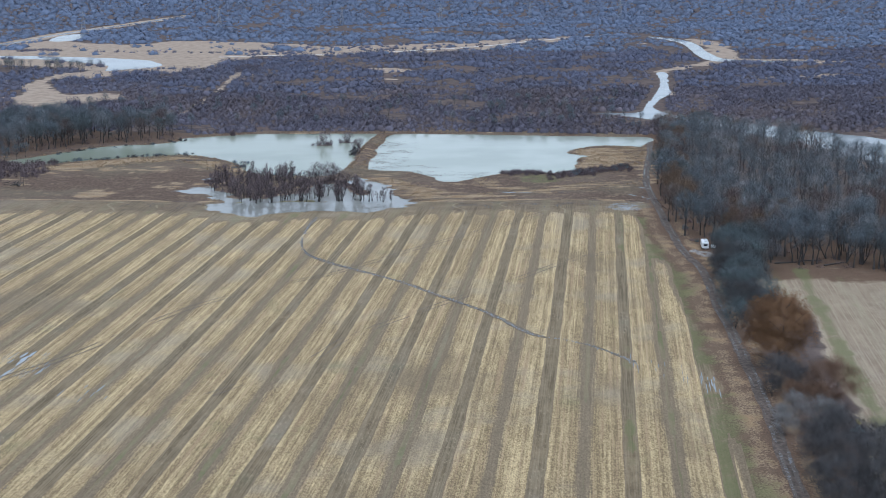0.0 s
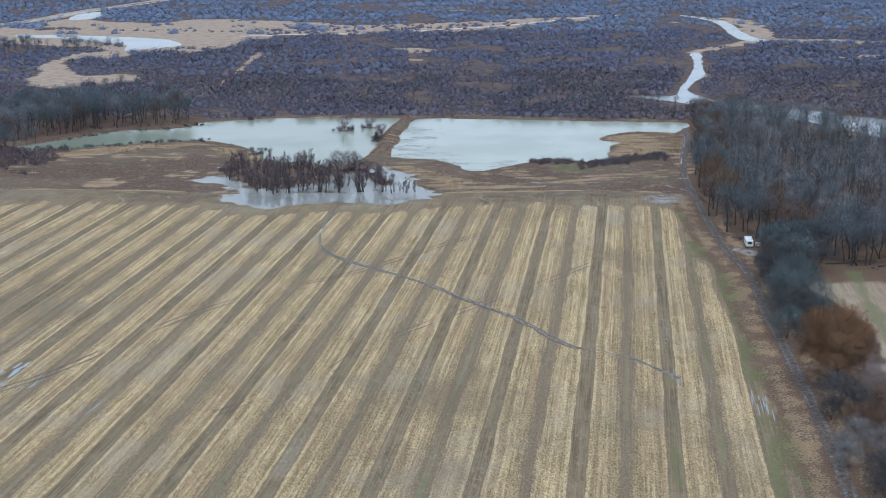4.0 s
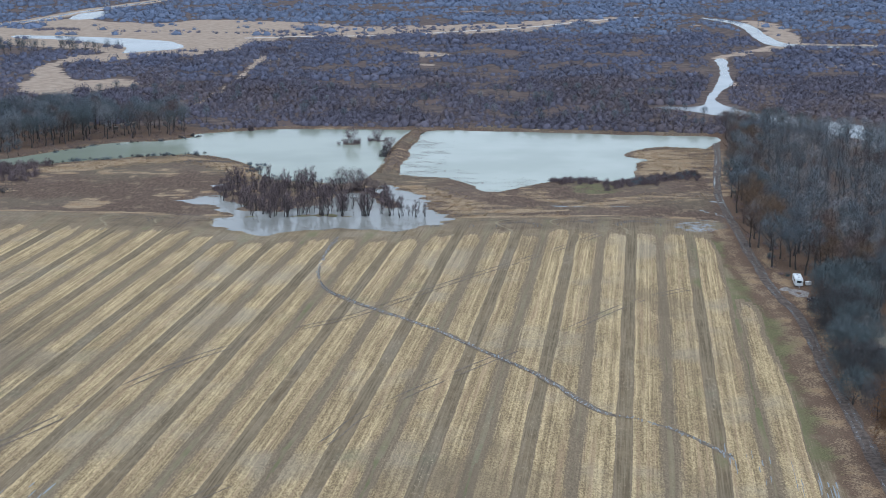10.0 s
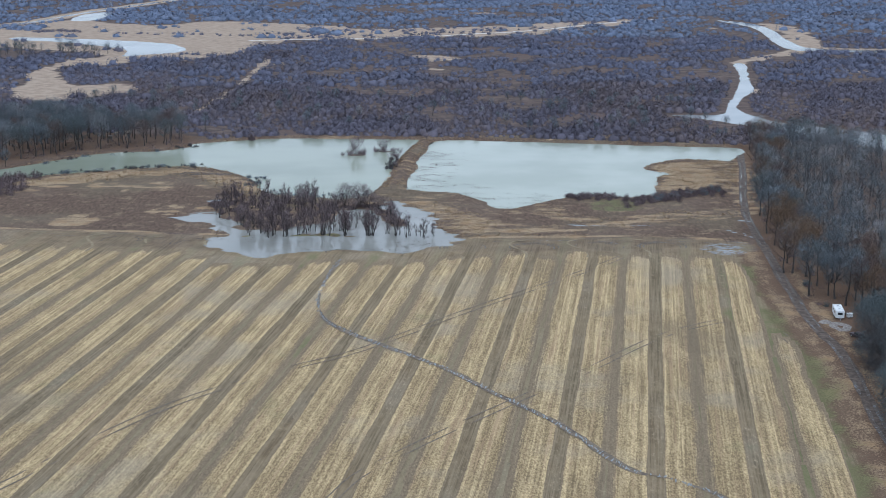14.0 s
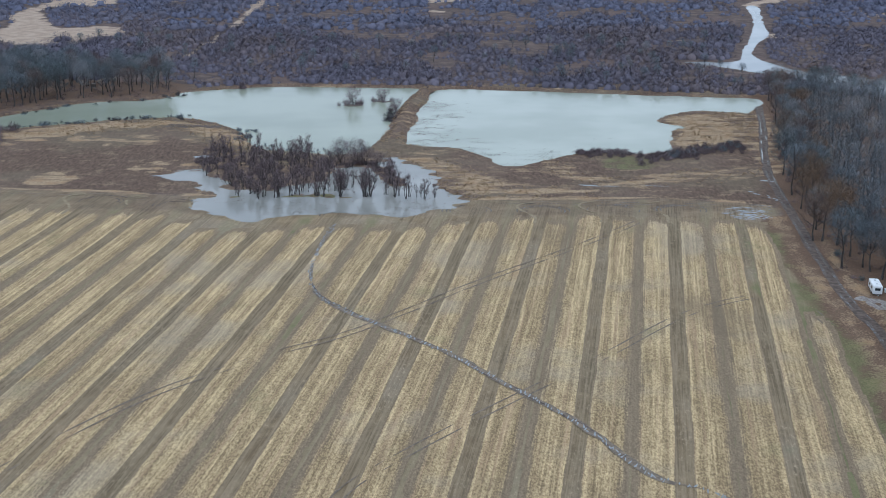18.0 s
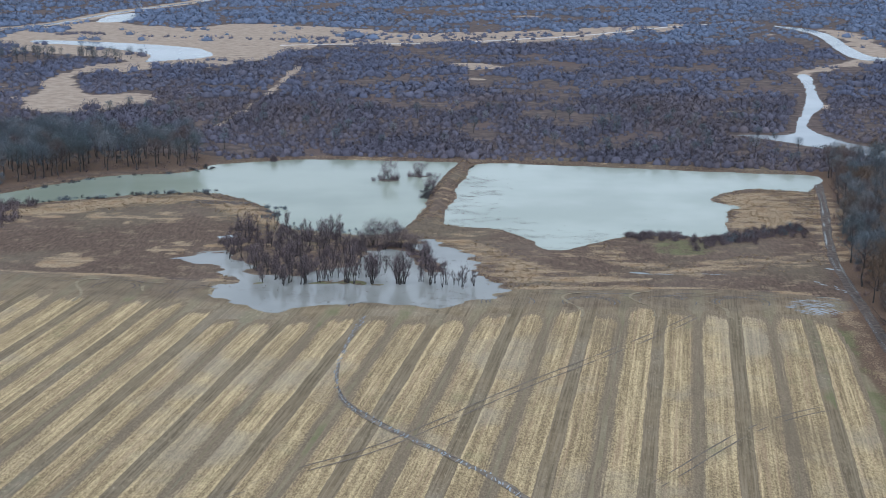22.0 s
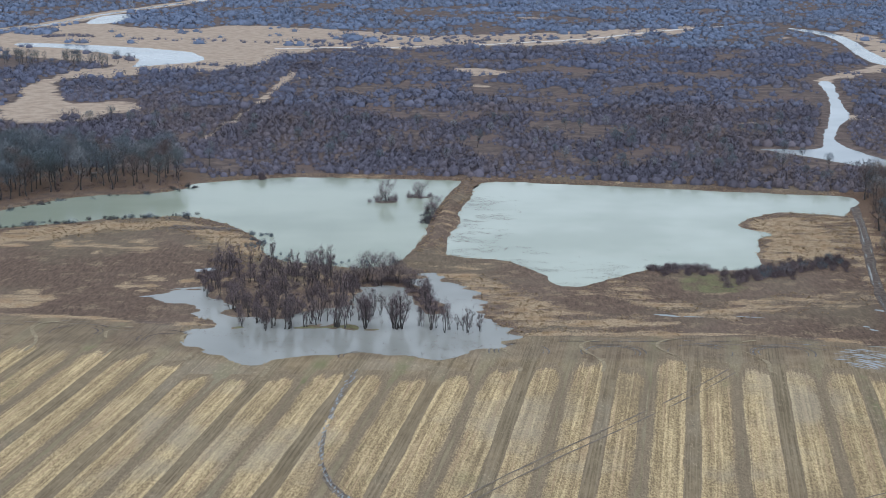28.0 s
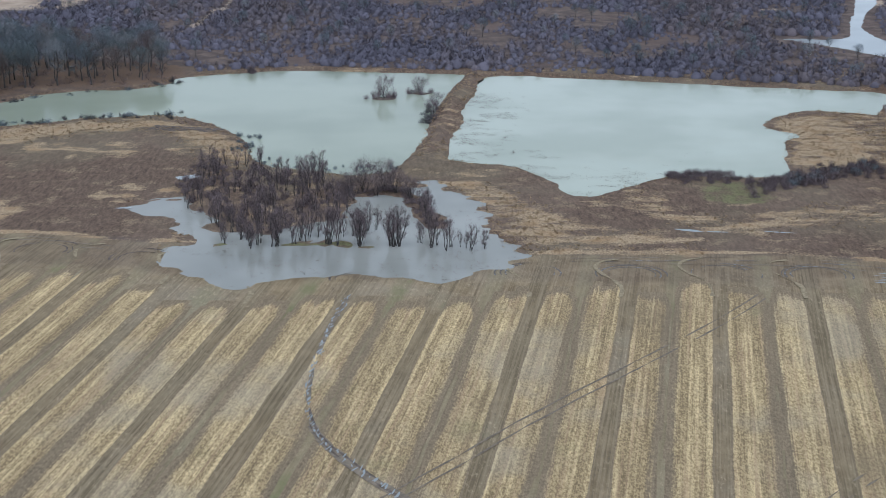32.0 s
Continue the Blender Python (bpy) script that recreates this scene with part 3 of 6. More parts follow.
def build_ground():
    xs = sample_axis([(-3600, -1200, 120), (-1200, -520, 34), (-520, -270, 5), (-270, -170, 2.8), (-170, 170, 1.7), (170, 340, 2.8), (340, 560, 6), (560, 1200, 32), (1200, 3600, 120)])
    ys = sample_axis([(-600, 150, 25), (150, 480, 5.0), (480, 725, 1.45), (725, 1100, 3.4), (1100, 1500, 5.0), (1500, 1900, 14), (1900, 5200, 110)])
    gx, gy = np.meshgrid(xs, ys)
    x, y = gx.ravel(), gy.ravel()
    z = land(x, y)
    n, m = len(xs), len(ys)
    i = np.arange(n * m).reshape(m, n)
    faces = np.stack([i[:-1, :-1], i[:-1, 1:], i[1:, 1:], i[1:, :-1]], -1).reshape(-1, 4)
    me = raw_mesh("ground", np.stack([x, y, z], 1), faces, GROUND, True)
    w1, w2, w3 = wobble(x, y, 22, 21), wobble(x, y, 7, 22), wobble(x, y, 60, 23)
    hy = headland_y(x)
    tx = track_x(y)
    field = soft(hy - y + w2 * 1.5, 2.5) * soft(tx - 3 - x + w2 * 3, 4)
    mud = soft(y - hy + w2 * 2, 3) * soft(720 - y, 4) * (x < 165) * soft(tx + 1 - x, 5)
    mud *= 1 - 0.9 * soft(inside(WOOD_LEFT, x, y), 6)
    straw = np.zeros(len(x))
    for g in (GRASS_A, GRASS_B, GRASS_C, GRASS_D):
        straw = np.maximum(straw, soft(inside(g, x, y) + w1 * 5 + w2 * 4, 5) * (0.55 if g is GRASS_A else 0.62 if g is GRASS_C else 1.0))
    straw = np.maximum(straw * 0.85, soft(w1 * 1.0 + w2 * 0.9 - 0.55, 0.35) * mud * np.where(x < -50, 0.6, 0.35))
    straw = np.maximum(straw, 0.8 * soft(7 - np.hypot(x + 109, (y - 547) * 0.8) + w2 * 4, 5))
    straw = np.maximum(straw, soft(1.3 - np.abs(y - hy - 1.0) + w2, 1.2) * (x < tx - 4) * 0.7)
    straw = np.maximum(straw * (1 - soft(inside(ISLE, x, y) + 3, 4)), soft(inside(ISLE, x, y) + w2 * 3, 3) * (0.2 + 0.5 * w2))
    straw = np.maximum(straw, 0.5 * soft(3 - np.abs(tx - 5 - x) + w2 * 4, 4) * (y < 500))
    litter = np.maximum(soft(inside(WOOD_RIGHT, x, y) + 5 + w2 * 3, 4), 0.7 * soft(inside(WOOD_LEFT, x, y) + 4 + w2 * 3, 4))
    litter = np.maximum(litter, soft(8 - np.abs(x - tx - 5) + w2 * 3, 5) * (y < 690))
    litter = np.maximum(litter, 0.5 * soft(2.5 - np.abs(tx - 2 - x) + w2 * 4, 4) * (y < 500))
    rim = np.abs(y - np.interp(x, (-95, -49, -16, 12, 54, 98, 160), (706, 719, 716, 712, 708.5, 699.5, 686)))
    mud = np.maximum(mud, soft(3.2 - rim + w2, 2) * (x > -95) * (x < 158))
    dam = soft(4.2 - beside(DAM, x, y) + w2, 2)
    second = soft(inside(SECOND_FIELD, x, y) + w2 * 2, 3)
    meadow = second * (0.88 + 0.2 * w1)
    field = np.maximum(field, 0.5 * second)
    for g in (MEADOW, CLEARING, GLADE, RIVER_FLAT):
        meadow = np.maximum(meadow, soft(inside(g, x, y) + w1 * 10 + w2 * 5, 7) * (0.8 + 0.35 * w1))
    meadow = np.maximum(meadow, 0.7 * soft(1.8 - beside(MARSH_PATH, x, y) + w2 * 3 + w1 * 2, 3))
    meadow = np.maximum(meadow, 0.75 * soft(w3 + 0.5 * w1 - 0.62, 0.2) * (y > 730) * (y < 1500))
    meadow = np.maximum(meadow, soft(11 - beside(FAR_CHANNEL, x, y) + w1 * 4, 5))
    litter = np.maximum(litter * (1 - second), 0.85 * second * soft(inside(WOOD_RIGHT, x, y) + 13 + w1 * 4 + w2 * 3, 8) * (y < 420))
    turning = soft(y - hy + 19 + w2 * 4, 6) * (y < hy) * (x < tx - 3) * np.clip(0.55 + 0.5 * w1 + 0.3 * w2, 0.1, 1)
    field = field * (1 - 0.6 * turning)
    mud = np.maximum(mud, turning)
    green = np.zeros(len(x))
    green = np.maximum(green, 0.8 * soft(2.2 - np.abs(beside(EDGE_TRACK, x, y) - 17 - w1 * 4) + w2 * 2, 3) * (x < tx) * soft(w1 - 0.1, 0.3) * (y < 500))
    green = np.maximum(green, 0.7 * soft(5 - np.abs(tx - 12 - x) + w2 * 3, 6) * soft(w1 + 0.6 * w2 - 0.05, 0.4) * (y < 500))
    lane = (x - (y - 417) * LEAN - 8.7) / 19.2 + 0.5
    between = soft(0.09 - np.abs(lane - np.round(lane)), 0.08) * field
    green = np.maximum(green, between * soft(wobble(x, y, 40, 27) + 0.7 * w1 - 0.22, 0.4) * 0.5)
    vivid = (x - (y - 417) * LEAN - 8.7) / 19.1
    for at, y0, y1, much in ((4.0, 240, 290, 0.85), (4.0, 470, 492, 0.5), (4.5, 330, 400, 0.8), (5.0, 452, 480, 0.5), (4.0, 300, 330, 0.4)):
        green = np.maximum(green, much * soft(0.055 - np.abs(vivid - at), 0.05) * soft(min(y1 - y0, 30) / 2 - np.abs(y - (y0 + y1) / 2) + w2 * 6, 16) * field)
    green = np.maximum(green, 0.7 * soft(5.5 - np.abs(tx - 12 - x) + w2 * 3 + w1 * 3, 8) * soft(w1 + 0.4 * w2 + 0.35, 0.6) * (y < 495))
    straw = np.maximum(straw, 0.2 * soft(4.0 - np.abs(tx - 6 - x) + w2 * 3, 5) * (y < 500))
    litter = np.maximum(litter, 0.9 * soft(6.0 - np.abs(tx - 5 - x) + w2 * 3 + w1 * 2, 6) * (y < 500))
    straw = np.maximum(straw, 0.5 * soft(2.0 - np.abs(tx + 4.2 - x) + w2 * 2, 2.5) * (y < 480))
    green = np.maximum(green, 0.75 * second * soft(2.2 - np.abs(x - np.interp(y, (230, 265, 308, 371, 400), (106, 112.4, 120.6, 133.0, 139))) + w2 * 1.5, 3))
    green = np.maximum(green, 0.6 * soft(inside(YELLOW_GRASS, x, y) + w2 * 3, 4))
    green = np.maximum(green, 0.9 * soft(1.4 - beside(BANK, x, y) + w2 * 2, 1.5))
    bank = np.maximum(soft(2.6 - beside(BANK, x, y) + w2, 2), soft(3.0 - beside(ISLET, x, y) + w2, 2))
    straw = straw * (1 - bank)
    wetline = soft(3.5 - np.abs(inside(FLOOD, x, y)) + w2 * 2, 4) * (y < 530)
    mud = np.maximum(np.maximum(mud * (1 - litter), dam), 0.7 * wetline)
    home = x - (y - 417) * LEAN
    give(me, "rows", np.stack([home * 1.9, y * 0.035, 0 * y], 1), "FLOAT_COLOR")
    give(me, "cover_a", np.clip(np.stack([field, straw, mud], 1), 0, 1), "FLOAT_COLOR")
    give(me, "cover_b", np.clip(np.stack([green, litter, meadow], 1), 0, 1), "FLOAT_COLOR")
    return tagged(new("ground", me), "harvested field, brown mud flats, leaf litter and marsh floor", "ground", "", "structure")


ground = build_ground()


def build_water(name, line, material, label, margin=4.5, level=WATER_Z):
    """A level sheet that reaches under its shore."""
    mid = line.mean(axis=0)
    nxt, prv = np.roll(line, -1, axis=0), np.roll(line, 1, axis=0)
    t = nxt - prv
    nrm = np.stack([t[:, 1], -t[:, 0]], 1) / (np.linalg.norm(t, axis=1, keepdims=True) + 1e-9)
    area = 0.5 * np.sum(line[:, 0] * nxt[:, 1] - nxt[:, 0] * line[:, 1])
    wide = line + nrm * (margin if area > 0 else -margin)
    bm = bmesh.new()
    face = bm.faces.new([bm.verts.new((x, y, level)) for x, y in wide])
    bmesh.ops.triangulate(bm, faces=[face])
    bmesh.ops.recalc_face_normals(bm, faces=bm.faces[:])
    for f in bm.faces:
        if f.normal.z < 0:
            f.normal_flip()
    me = bpy.data.meshes.new(name)
    bm.to_mesh(me)
    bm.free()
    me.materials.append(material)
    return tagged(new(name, me), label, "water", "", "structure")


build_water("pond_1", LEFT_POND, POND, "shallow grey-green flood pond with open still water")
build_water("pond_2", RIGHT_POND, ICE, "shallow milky pond with flooded grass at its edge")
build_water("flood_pool", FLOOD, MURK, "shallow flood water standing under bare trees")
build_water("river", RIVER_LINE, RIVER, "pale winding river through the marsh")
build_water("upper_river", UPPER_RIVER, RIVER, "pale upper bend of the marsh river")
build_water("far_pond", FAR_POND, RIVER, "pale oxbow pond in the meadow")
build_water("far_pool", FAR_POOL, RIVER, "small pale pool in the far marsh")


def ribbon(name, line, width, material, label, lift=0.03, ragged=0.25, seed=1, sway=0.0, parent=None, gaps=0.0, follow=True):
    """A flat strip of uneven width along a line of the plan."""
    seg = np.concatenate([[0], np.cumsum(np.linalg.norm(np.diff(line, axis=0), axis=1))])
    s = np.arange(0, seg[-1], max(0.8, width * 0.5))
    x, y = np.interp(s, seg, line[:, 0]), np.interp(s, seg, line[:, 1])
    dx, dy = np.gradient(x), np.gradient(y)
    k = np.sqrt(dx * dx + dy * dy) + 1e-9
    nx, ny = -dy / k, dx / k
    shift = wobble(s, s * 0, 12, seed) * sway
    wl = width / 2 * (1 + wobble(s, s * 0 + 9, 5, seed + 3) * ragged)
    wr = width / 2 * (1 + wobble(s, s * 0 + 5, 5, seed + 5) * ragged)
    if gaps:
        taper = np.clip((wobble(s, s * 0 + 2, 7, seed + 8, 2) - gaps) / 0.3, 0.05, 1)
        wl, wr = wl * taper, wr * taper
    px = np.stack([x + nx * (shift - wl), x + nx * shift, x + nx * (shift + wr)], 1)
    py = np.stack([y + ny * (shift - wl), y + ny * shift, y + ny * (shift + wr)], 1)
    pz = (land(px, py) if follow else px * 0) + lift
    pz[:, 1] -= 0.012
    n = len(s)
    i = np.arange(n * 3).reshape(n, 3)
    faces = np.concatenate([np.stack([i[:-1, c], i[:-1, c + 1], i[1:, c + 1], i[1:, c]], -1) for c in (0, 1)], 1).reshape(-1, 4)
    if gaps:
        keep = np.repeat(wobble(s[:-1], s[:-1] * 0 + 2, 7, seed + 8, 2) > gaps, 2)
        faces = faces[keep]
    me = raw_mesh(name, np.stack([px, py, pz], -1), faces, material, True)
    ob = new(name, me)
    if parent is None:
        return tagged(ob, label, "track", "", "structure")
    ob.parent = parent
    return tagged(ob, label)


def offset(line, d):
    t = np.gradient(line, axis=0)
    t /= np.linalg.norm(t, axis=1, keepdims=True) + 1e-9
    return line + np.stack([-t[:, 1], t[:, 0]], 1) * d


ribbon("far_channel", FAR_CHANNEL, 12, RIVER, "thin pale channel across the far marsh", WATER_Z, 0.5, 4, 3.0, follow=False)
ribbon("levee_road", PALE_ROAD, 5, PALESAND, "pale wet sandy track along a far levee", 0.05, 0.6, 6, 2.0)
ribbon("edge_track", EDGE_TRACK, 3.0, TRACK, "rutted muddy farm track along the wood's edge", 0.03, 0.3, 7, 0.5)
for side, k in ((-0.85, 11), (0.85, 14)):
    ribbon("wheel_rut", offset(EDGE_TRACK, side), 0.75, WETMUD, "wet wheel rut with standing water", 0.055, 0.6, k, 0.3, gaps=-0.2)
WET = EDGE_TRACK[(EDGE_TRACK[:, 1] > 528) & (EDGE_TRACK[:, 1] < 648)]
for side, k, gap in ((-0.75, 41, 0.05), (0.85, 45, 0.2)):
    ribbon("wheel_rut", offset(WET, side), 0.36, MURK, "wheel rut brimming with pale water", 0.075 + 0.004 * (k - 41), 0.9, k, 0.5, gaps=gap)
for stretch, wide, gap, k in ((TRAIL[:19], 0.9, -0.2, 9), (TRAIL[17:52], 1.7, 0.0, 10), (TRAIL[50:], 1.2, -0.3, 12)):
    ribbon("trail", stretch, wide, TREAD, "churned muddy trail winding across the stubble", 0.118, 0.7, k, 0.5, gaps=gap)
for side, k in ((-0.4, 21), (0.45, 25)):
    ribbon("trail_rut", offset(TRAIL[12:50], side), 0.42, TRACK, "dark rut churned by hooves and wheels", 0.135, 0.9, k, 0.6, gaps=0.1)

RIM = outline([(5, 612), (2.2, 601), (6, 595.5), (18, 591.5), (25, 585.5), (32, 577)], False)
ribbon("pale_rim", offset(RIM, 1.5), 1.3, PALESAND, "thin pale rim of wet sand and ice at the pond's edge", 0.05, 0.9, 17, 0.8, gaps=-0.1)

# wheel marks of one machine: two lines side by side
CROSSINGS = [
    [(-100, 292), (-87, 310), (-74, 327), (-50, 368), (-27, 392), (-7, 408), (20, 439), (55, 476), (70, 494)],
    [(-40, 290), (-14, 318), (-3, 338), (23, 368), (45, 391), (66, 415), (81, 426), (92, 429), (97, 420), (99, 405)],
]
for i, pts in enumerate(CROSSINGS):
    line = outline(pts, False)
    for side in (-1.1, 1.1):
        ribbon("wheel_mark", offset(line, side), 0.42, TREAD, "dark wheel mark across the stubble", 0.125, 0.6, 30 + i, 0.2, gaps=-0.45 if i == 0 else -0.3)


# ---- stubble strips ----
# the harvester went up and down: by turns a bare, sharply cut gap and a soft, grassy one
LANES = []
for side, pitch in ((1, 19.1), (-1, 19.45)):
    for k in range(8 if side > 0 else 13):
        a, mid, b = (8.7 + side * pitch * (k + f) for f in (0.0, 0.5, 1.0))
        LANES.append((a, mid))
        LANES.append((b, mid))


def stubble_strip(hard, easy, seed):
    """One pass of the harvester: low uneven rows of cut stalks, from the bare gap (hard) to the grassy one (easy)."""
    ys = np.concatenate([np.arange(-60, 205, 9.0), np.arange(205, 540, 3.0)])
    cols = np.concatenate([[0.0, 0.03], np.linspace(0.07, 1, 18)])
    own = random.Random(seed)
    way = 1 if easy > hard else -1
    left, right = hard + way * own.uniform(1.2, 1.6), easy - way * own.uniform(-0.3, 0.4)
    base = (hard + easy) / 2 + (ys - 417) * LEAN
    stop = headland_y(base) - 17 + wobble(base, ys * 0 + seed, 5, 31) * 4
    stop = np.where((base > -66) & (base < 24), np.minimum(stop, np.interp(base, (-66, -56, -40, -28, -18, -8, 6, 14, 24), (512, 496, 491, 494, 500, 496, 494, 500, 508))), stop)
    keep = (ys < stop) & (base < track_x(ys) - 8.5 + wobble(ys, ys * 0 + seed, 14, 35) * 2)
    ys = ys[keep]
    if len(ys) < 12:
        return None
    wl = left + wobble(ys, ys * 0 + seed * 7, 11, 41) * 0.34
    wr = right + wobble(ys, ys * 0 + seed * 9, 9, 43) * 0.5
    x = wl[:, None] + (wr - wl)[:, None] * cols[None] + ((ys - 417) * LEAN)[:, None]
    y = np.repeat(ys[:, None], len(cols), 1)
    ridge = (np.arange(len(cols)) % 2)[None] * np.ones((len(ys), 1))
    z = 0.075 + ridge * (0.06 + 0.04 * wobble(x, y, 3, 51, 2))
    edge = np.clip(cols / 0.07, 0, 1)[None] * np.clip((1 - cols) / 0.36, 0, 1)[None]
    tail = np.clip((ys[-1] - y) / 11 + 0.5 * wobble(x * 3, y, 7, 68), 0, 1) * (np.clip((y - ys[0]) / 24 + 0.4 * wobble(x * 3, y, 9, 69), 0, 1) if ys[0] > -40 else 1.0)
    verge = soft(x - track_x(y) + 11 + wobble(x, y, 25, 67) * 3, 5) * (y < 490)
    patch = 0.86 + 0.30 * wobble(x, y, 34, 65) + own.uniform(-0.06, 0.10) - 0.10 * soft(-x - 20 + wobble(x, y, 30, 66) * 25, 40)
    cover = np.clip(patch - 0.85 * verge, 0.0, 1.1) * (0.1 + 0.9 * edge) * tail
    n, m = len(ys), len(cols)
    i = np.arange(n * m).reshape(n, m)
    faces = np.stack([i[:-1, :-1], i[:-1, 1:], i[1:, 1:], i[1:, :-1]], -1).reshape(-1, 4)
    faces = faces[cover.ravel()[faces].mean(axis=1) > 0.13]
    me = raw_mesh("stubble_strip", np.stack([x, y, z], -1), faces if way > 0 else faces[:, ::-1], STUBBLE)
    tone = 0.30 + 0.50 * np.exp(-((cols - 0.09) / 0.05) ** 2) + 0.55 * np.exp(-((cols - 0.37) / 0.035) ** 2) + 0.45 * np.exp(-((cols - 0.50) / 0.035) ** 2) - 0.12 * np.exp(-((cols - 0.2) / 0.06) ** 2)
    tone = tone[None] + 0.22 * wobble(x, y, 14, 61) + 0.16 * wobble(x * 3, y * 0.3, 4, 63)
    give(me, "row_tone", (tone + own.uniform(-0.12, 0.12)).ravel())
    give(me, "rows", np.stack([(x - ((ys - 417) * LEAN)[:, None]) * 1.9 + seed * 31.7, y * 0.035, 0 * x], -1).reshape(-1, 3), "FLOAT_COLOR")
    give(me, "cover", cover.ravel())
    ob = new("stubble_strip", me)
    ob.parent = ground
    return ob


for k, (a, b) in enumerate(LANES):
    stubble_strip(a, b, k)


# ---- plants ----
def tube(vs, fs, a, b, r0, r1, sides=5):
    a, b = np.array(a, float), np.array(b, float)
    d = b - a
    d = d / (np.linalg.norm(d) + 1e-9)
    u = np.cross(d, (0.3, 0.9, 0.2))
    u /= np.linalg.norm(u) + 1e-9
    v = np.cross(d, u)
    k = len(vs)
    for p, r in ((a, r0), (b, r1)):
        for s in range(sides):
            w = 2 * math.pi * s / sides
            vs.append(p + (u * math.cos(w) + v * math.sin(w)) * r)
    for s in range(sides):
        t = (s + 1) % sides
        fs.append((k + s, k + t, k + sides + t, k + sides + s))


def thin(rng, starts, ways, length, width):
    """One slender triangle for each twig."""
    n = len(starts)
    side = np.cross(ways, rng.normal(size=(n, 3)))
    side /= np.linalg.norm(side, axis=1, keepdims=True) + 1e-9
    tip = starts + ways * length[:, None]
    v = np.stack([starts - side * width[:, None], starts + side * width[:, None], tip], 1).reshape(-1, 3)
    return v, np.arange(n * 3).reshape(n, 3)


def bare_tree(seed, h, spread, twigs, width, stems=1, fork=0.3, leaf=0, leaf_size=0.3, upward=0.5, girth=1.0, dome=0.62, lobed=0.5, low=False):
    """Wood (trunk and limbs) and crown (twigs, and leaves where some still hang) of one tree."""
    rng = np.random.default_rng(seed)
    vs, fs, seats = [], [], []
    for st in range(stems):
        p = np.array([rng.normal() * 0.25 * (stems > 1), rng.normal() * 0.25 * (stems > 1), -0.3])
        lean = np.array([rng.normal() * 0.05, rng.normal() * 0.05, 1.0]) + (np.array([*rng.normal(size=2) * (0.13 if upward > 1 else 0.28), 0]) if stems > 1 else 0)
        r = h * 0.017 * girth / math.sqrt(stems)
        top = h * rng.uniform(0.72, 0.85)
        knots = [p]
        for k in range(5):
            p = p + lean * top / 5 + rng.normal(size=3) * (0.02 * h, 0.02 * h, 0)
            knots.append(p)
        for k in range(5):
            tube(vs, fs, knots[k], knots[k + 1], r * (1 - 0.17 * k) * (1.35 if k == 0 else 1), r * (1 - 0.17 * (k + 1)), 6)
        count = max(3, int(11 / stems))
        for b in range(count):
            f = fork + (0.97 - fork) * (b + rng.uniform(0, 0.8)) / count
            k = min(int(f * 5), 4)
            a = knots[k] + (knots[k + 1] - knots[k]) * (f * 5 - k)
            w = b * 2.4 + rng.uniform(-0.5, 0.5)
            reach = spread * (1.05 - 0.55 * max(0.0, f - 0.3)) * rng.uniform(0.65, 1.1)
            way = np.array([math.cos(w), math.sin(w), upward + 0.5 * f + rng.uniform(-0.1, 0.25)])
            way /= np.linalg.norm(way)
            e1 = a + way * reach * 0.55
            e2 = e1 + (way + np.array([0, 0, 0.35]) + rng.normal(size=3) * 0.15) * reach * 0.5
            tube(vs, fs, a, e1, r * 0.42, r * 0.24, 4)
            tube(vs, fs, e1, e2, r * 0.24, r * 0.07, 3)
            for q in range(3):
                c = a + (e1 - a) * rng.uniform(0.3, 1.0)
                d = way + rng.normal(size=3) * 0.55 + np.array([0, 0, 0.3])
                e = c + d / np.linalg.norm(d) * reach * rng.uniform(0.3, 0.6)
                tube(vs, fs, c, e, r * 0.14, r * 0.04, 3)
                seats.append((c, e))
            seats.append((e1, e2))
            seats.append((e1, e2))
        seats.append((knots[4], knots[5] + np.array([0, 0, h * 0.14])))
    seats_a = np.array([s[0] for s in seats])
    seats_b = np.array([s[1] for s in seats])
    pick = rng.integers(0, len(seats), twigs)
    at = seats_a[pick] + (seats_b - seats_a)[pick] * rng.uniform(0.1, 1.15, (twigs, 1)) + rng.normal(size=(twigs, 3)) * spread * 0.07
    way = (seats_b - seats_a)[pick]
    way /= np.linalg.norm(way, axis=1, keepdims=True) + 1e-9
    heart = np.array([0, 0, h * (0.25 if stems == 1 else 0.1)])
    out = at - heart
    out /= np.linalg.norm(out, axis=1, keepdims=True) + 1e-9
    way = way * 0.3 + out * 0.6 + rng.normal(size=(twigs, 3)) * 0.55
    way /= np.linalg.norm(way, axis=1, keepdims=True)
    size = spread * rng.uniform(0.07, 0.20, twigs) * (1.8 if spread < 3 else 1.0)
    heads = None
    # most twigs fill rounded lobes at the outside of the crown
    n = int(twigs * dome)
    if n:
        mid_z, tall, wide = (h * 0.63, h * 0.37, spread * 1.02) if stems == 1 else (h * 0.44, h * 0.54, spread * 1.12)
        if low:
            mid_z, tall = h * 0.46, h * 0.50
        d = rng.normal(size=(n, 3))
        d /= np.linalg.norm(d, axis=1, keepdims=True)
        d[:, 2] = np.where(d[:, 2] < -0.45, -d[:, 2], d[:, 2])
        lobes = rng.normal(size=(11, 3))
        lobes[:, 2] = np.abs(lobes[:, 2]) * 0.8
        lobes /= np.linalg.norm(lobes, axis=1, keepdims=True)
        swell = 0.74 + 0.30 * np.exp((np.max(d @ lobes.T, axis=1) - 1) / 0.10)
        depth = rng.uniform(0.35, 1.0, n) ** 0.45
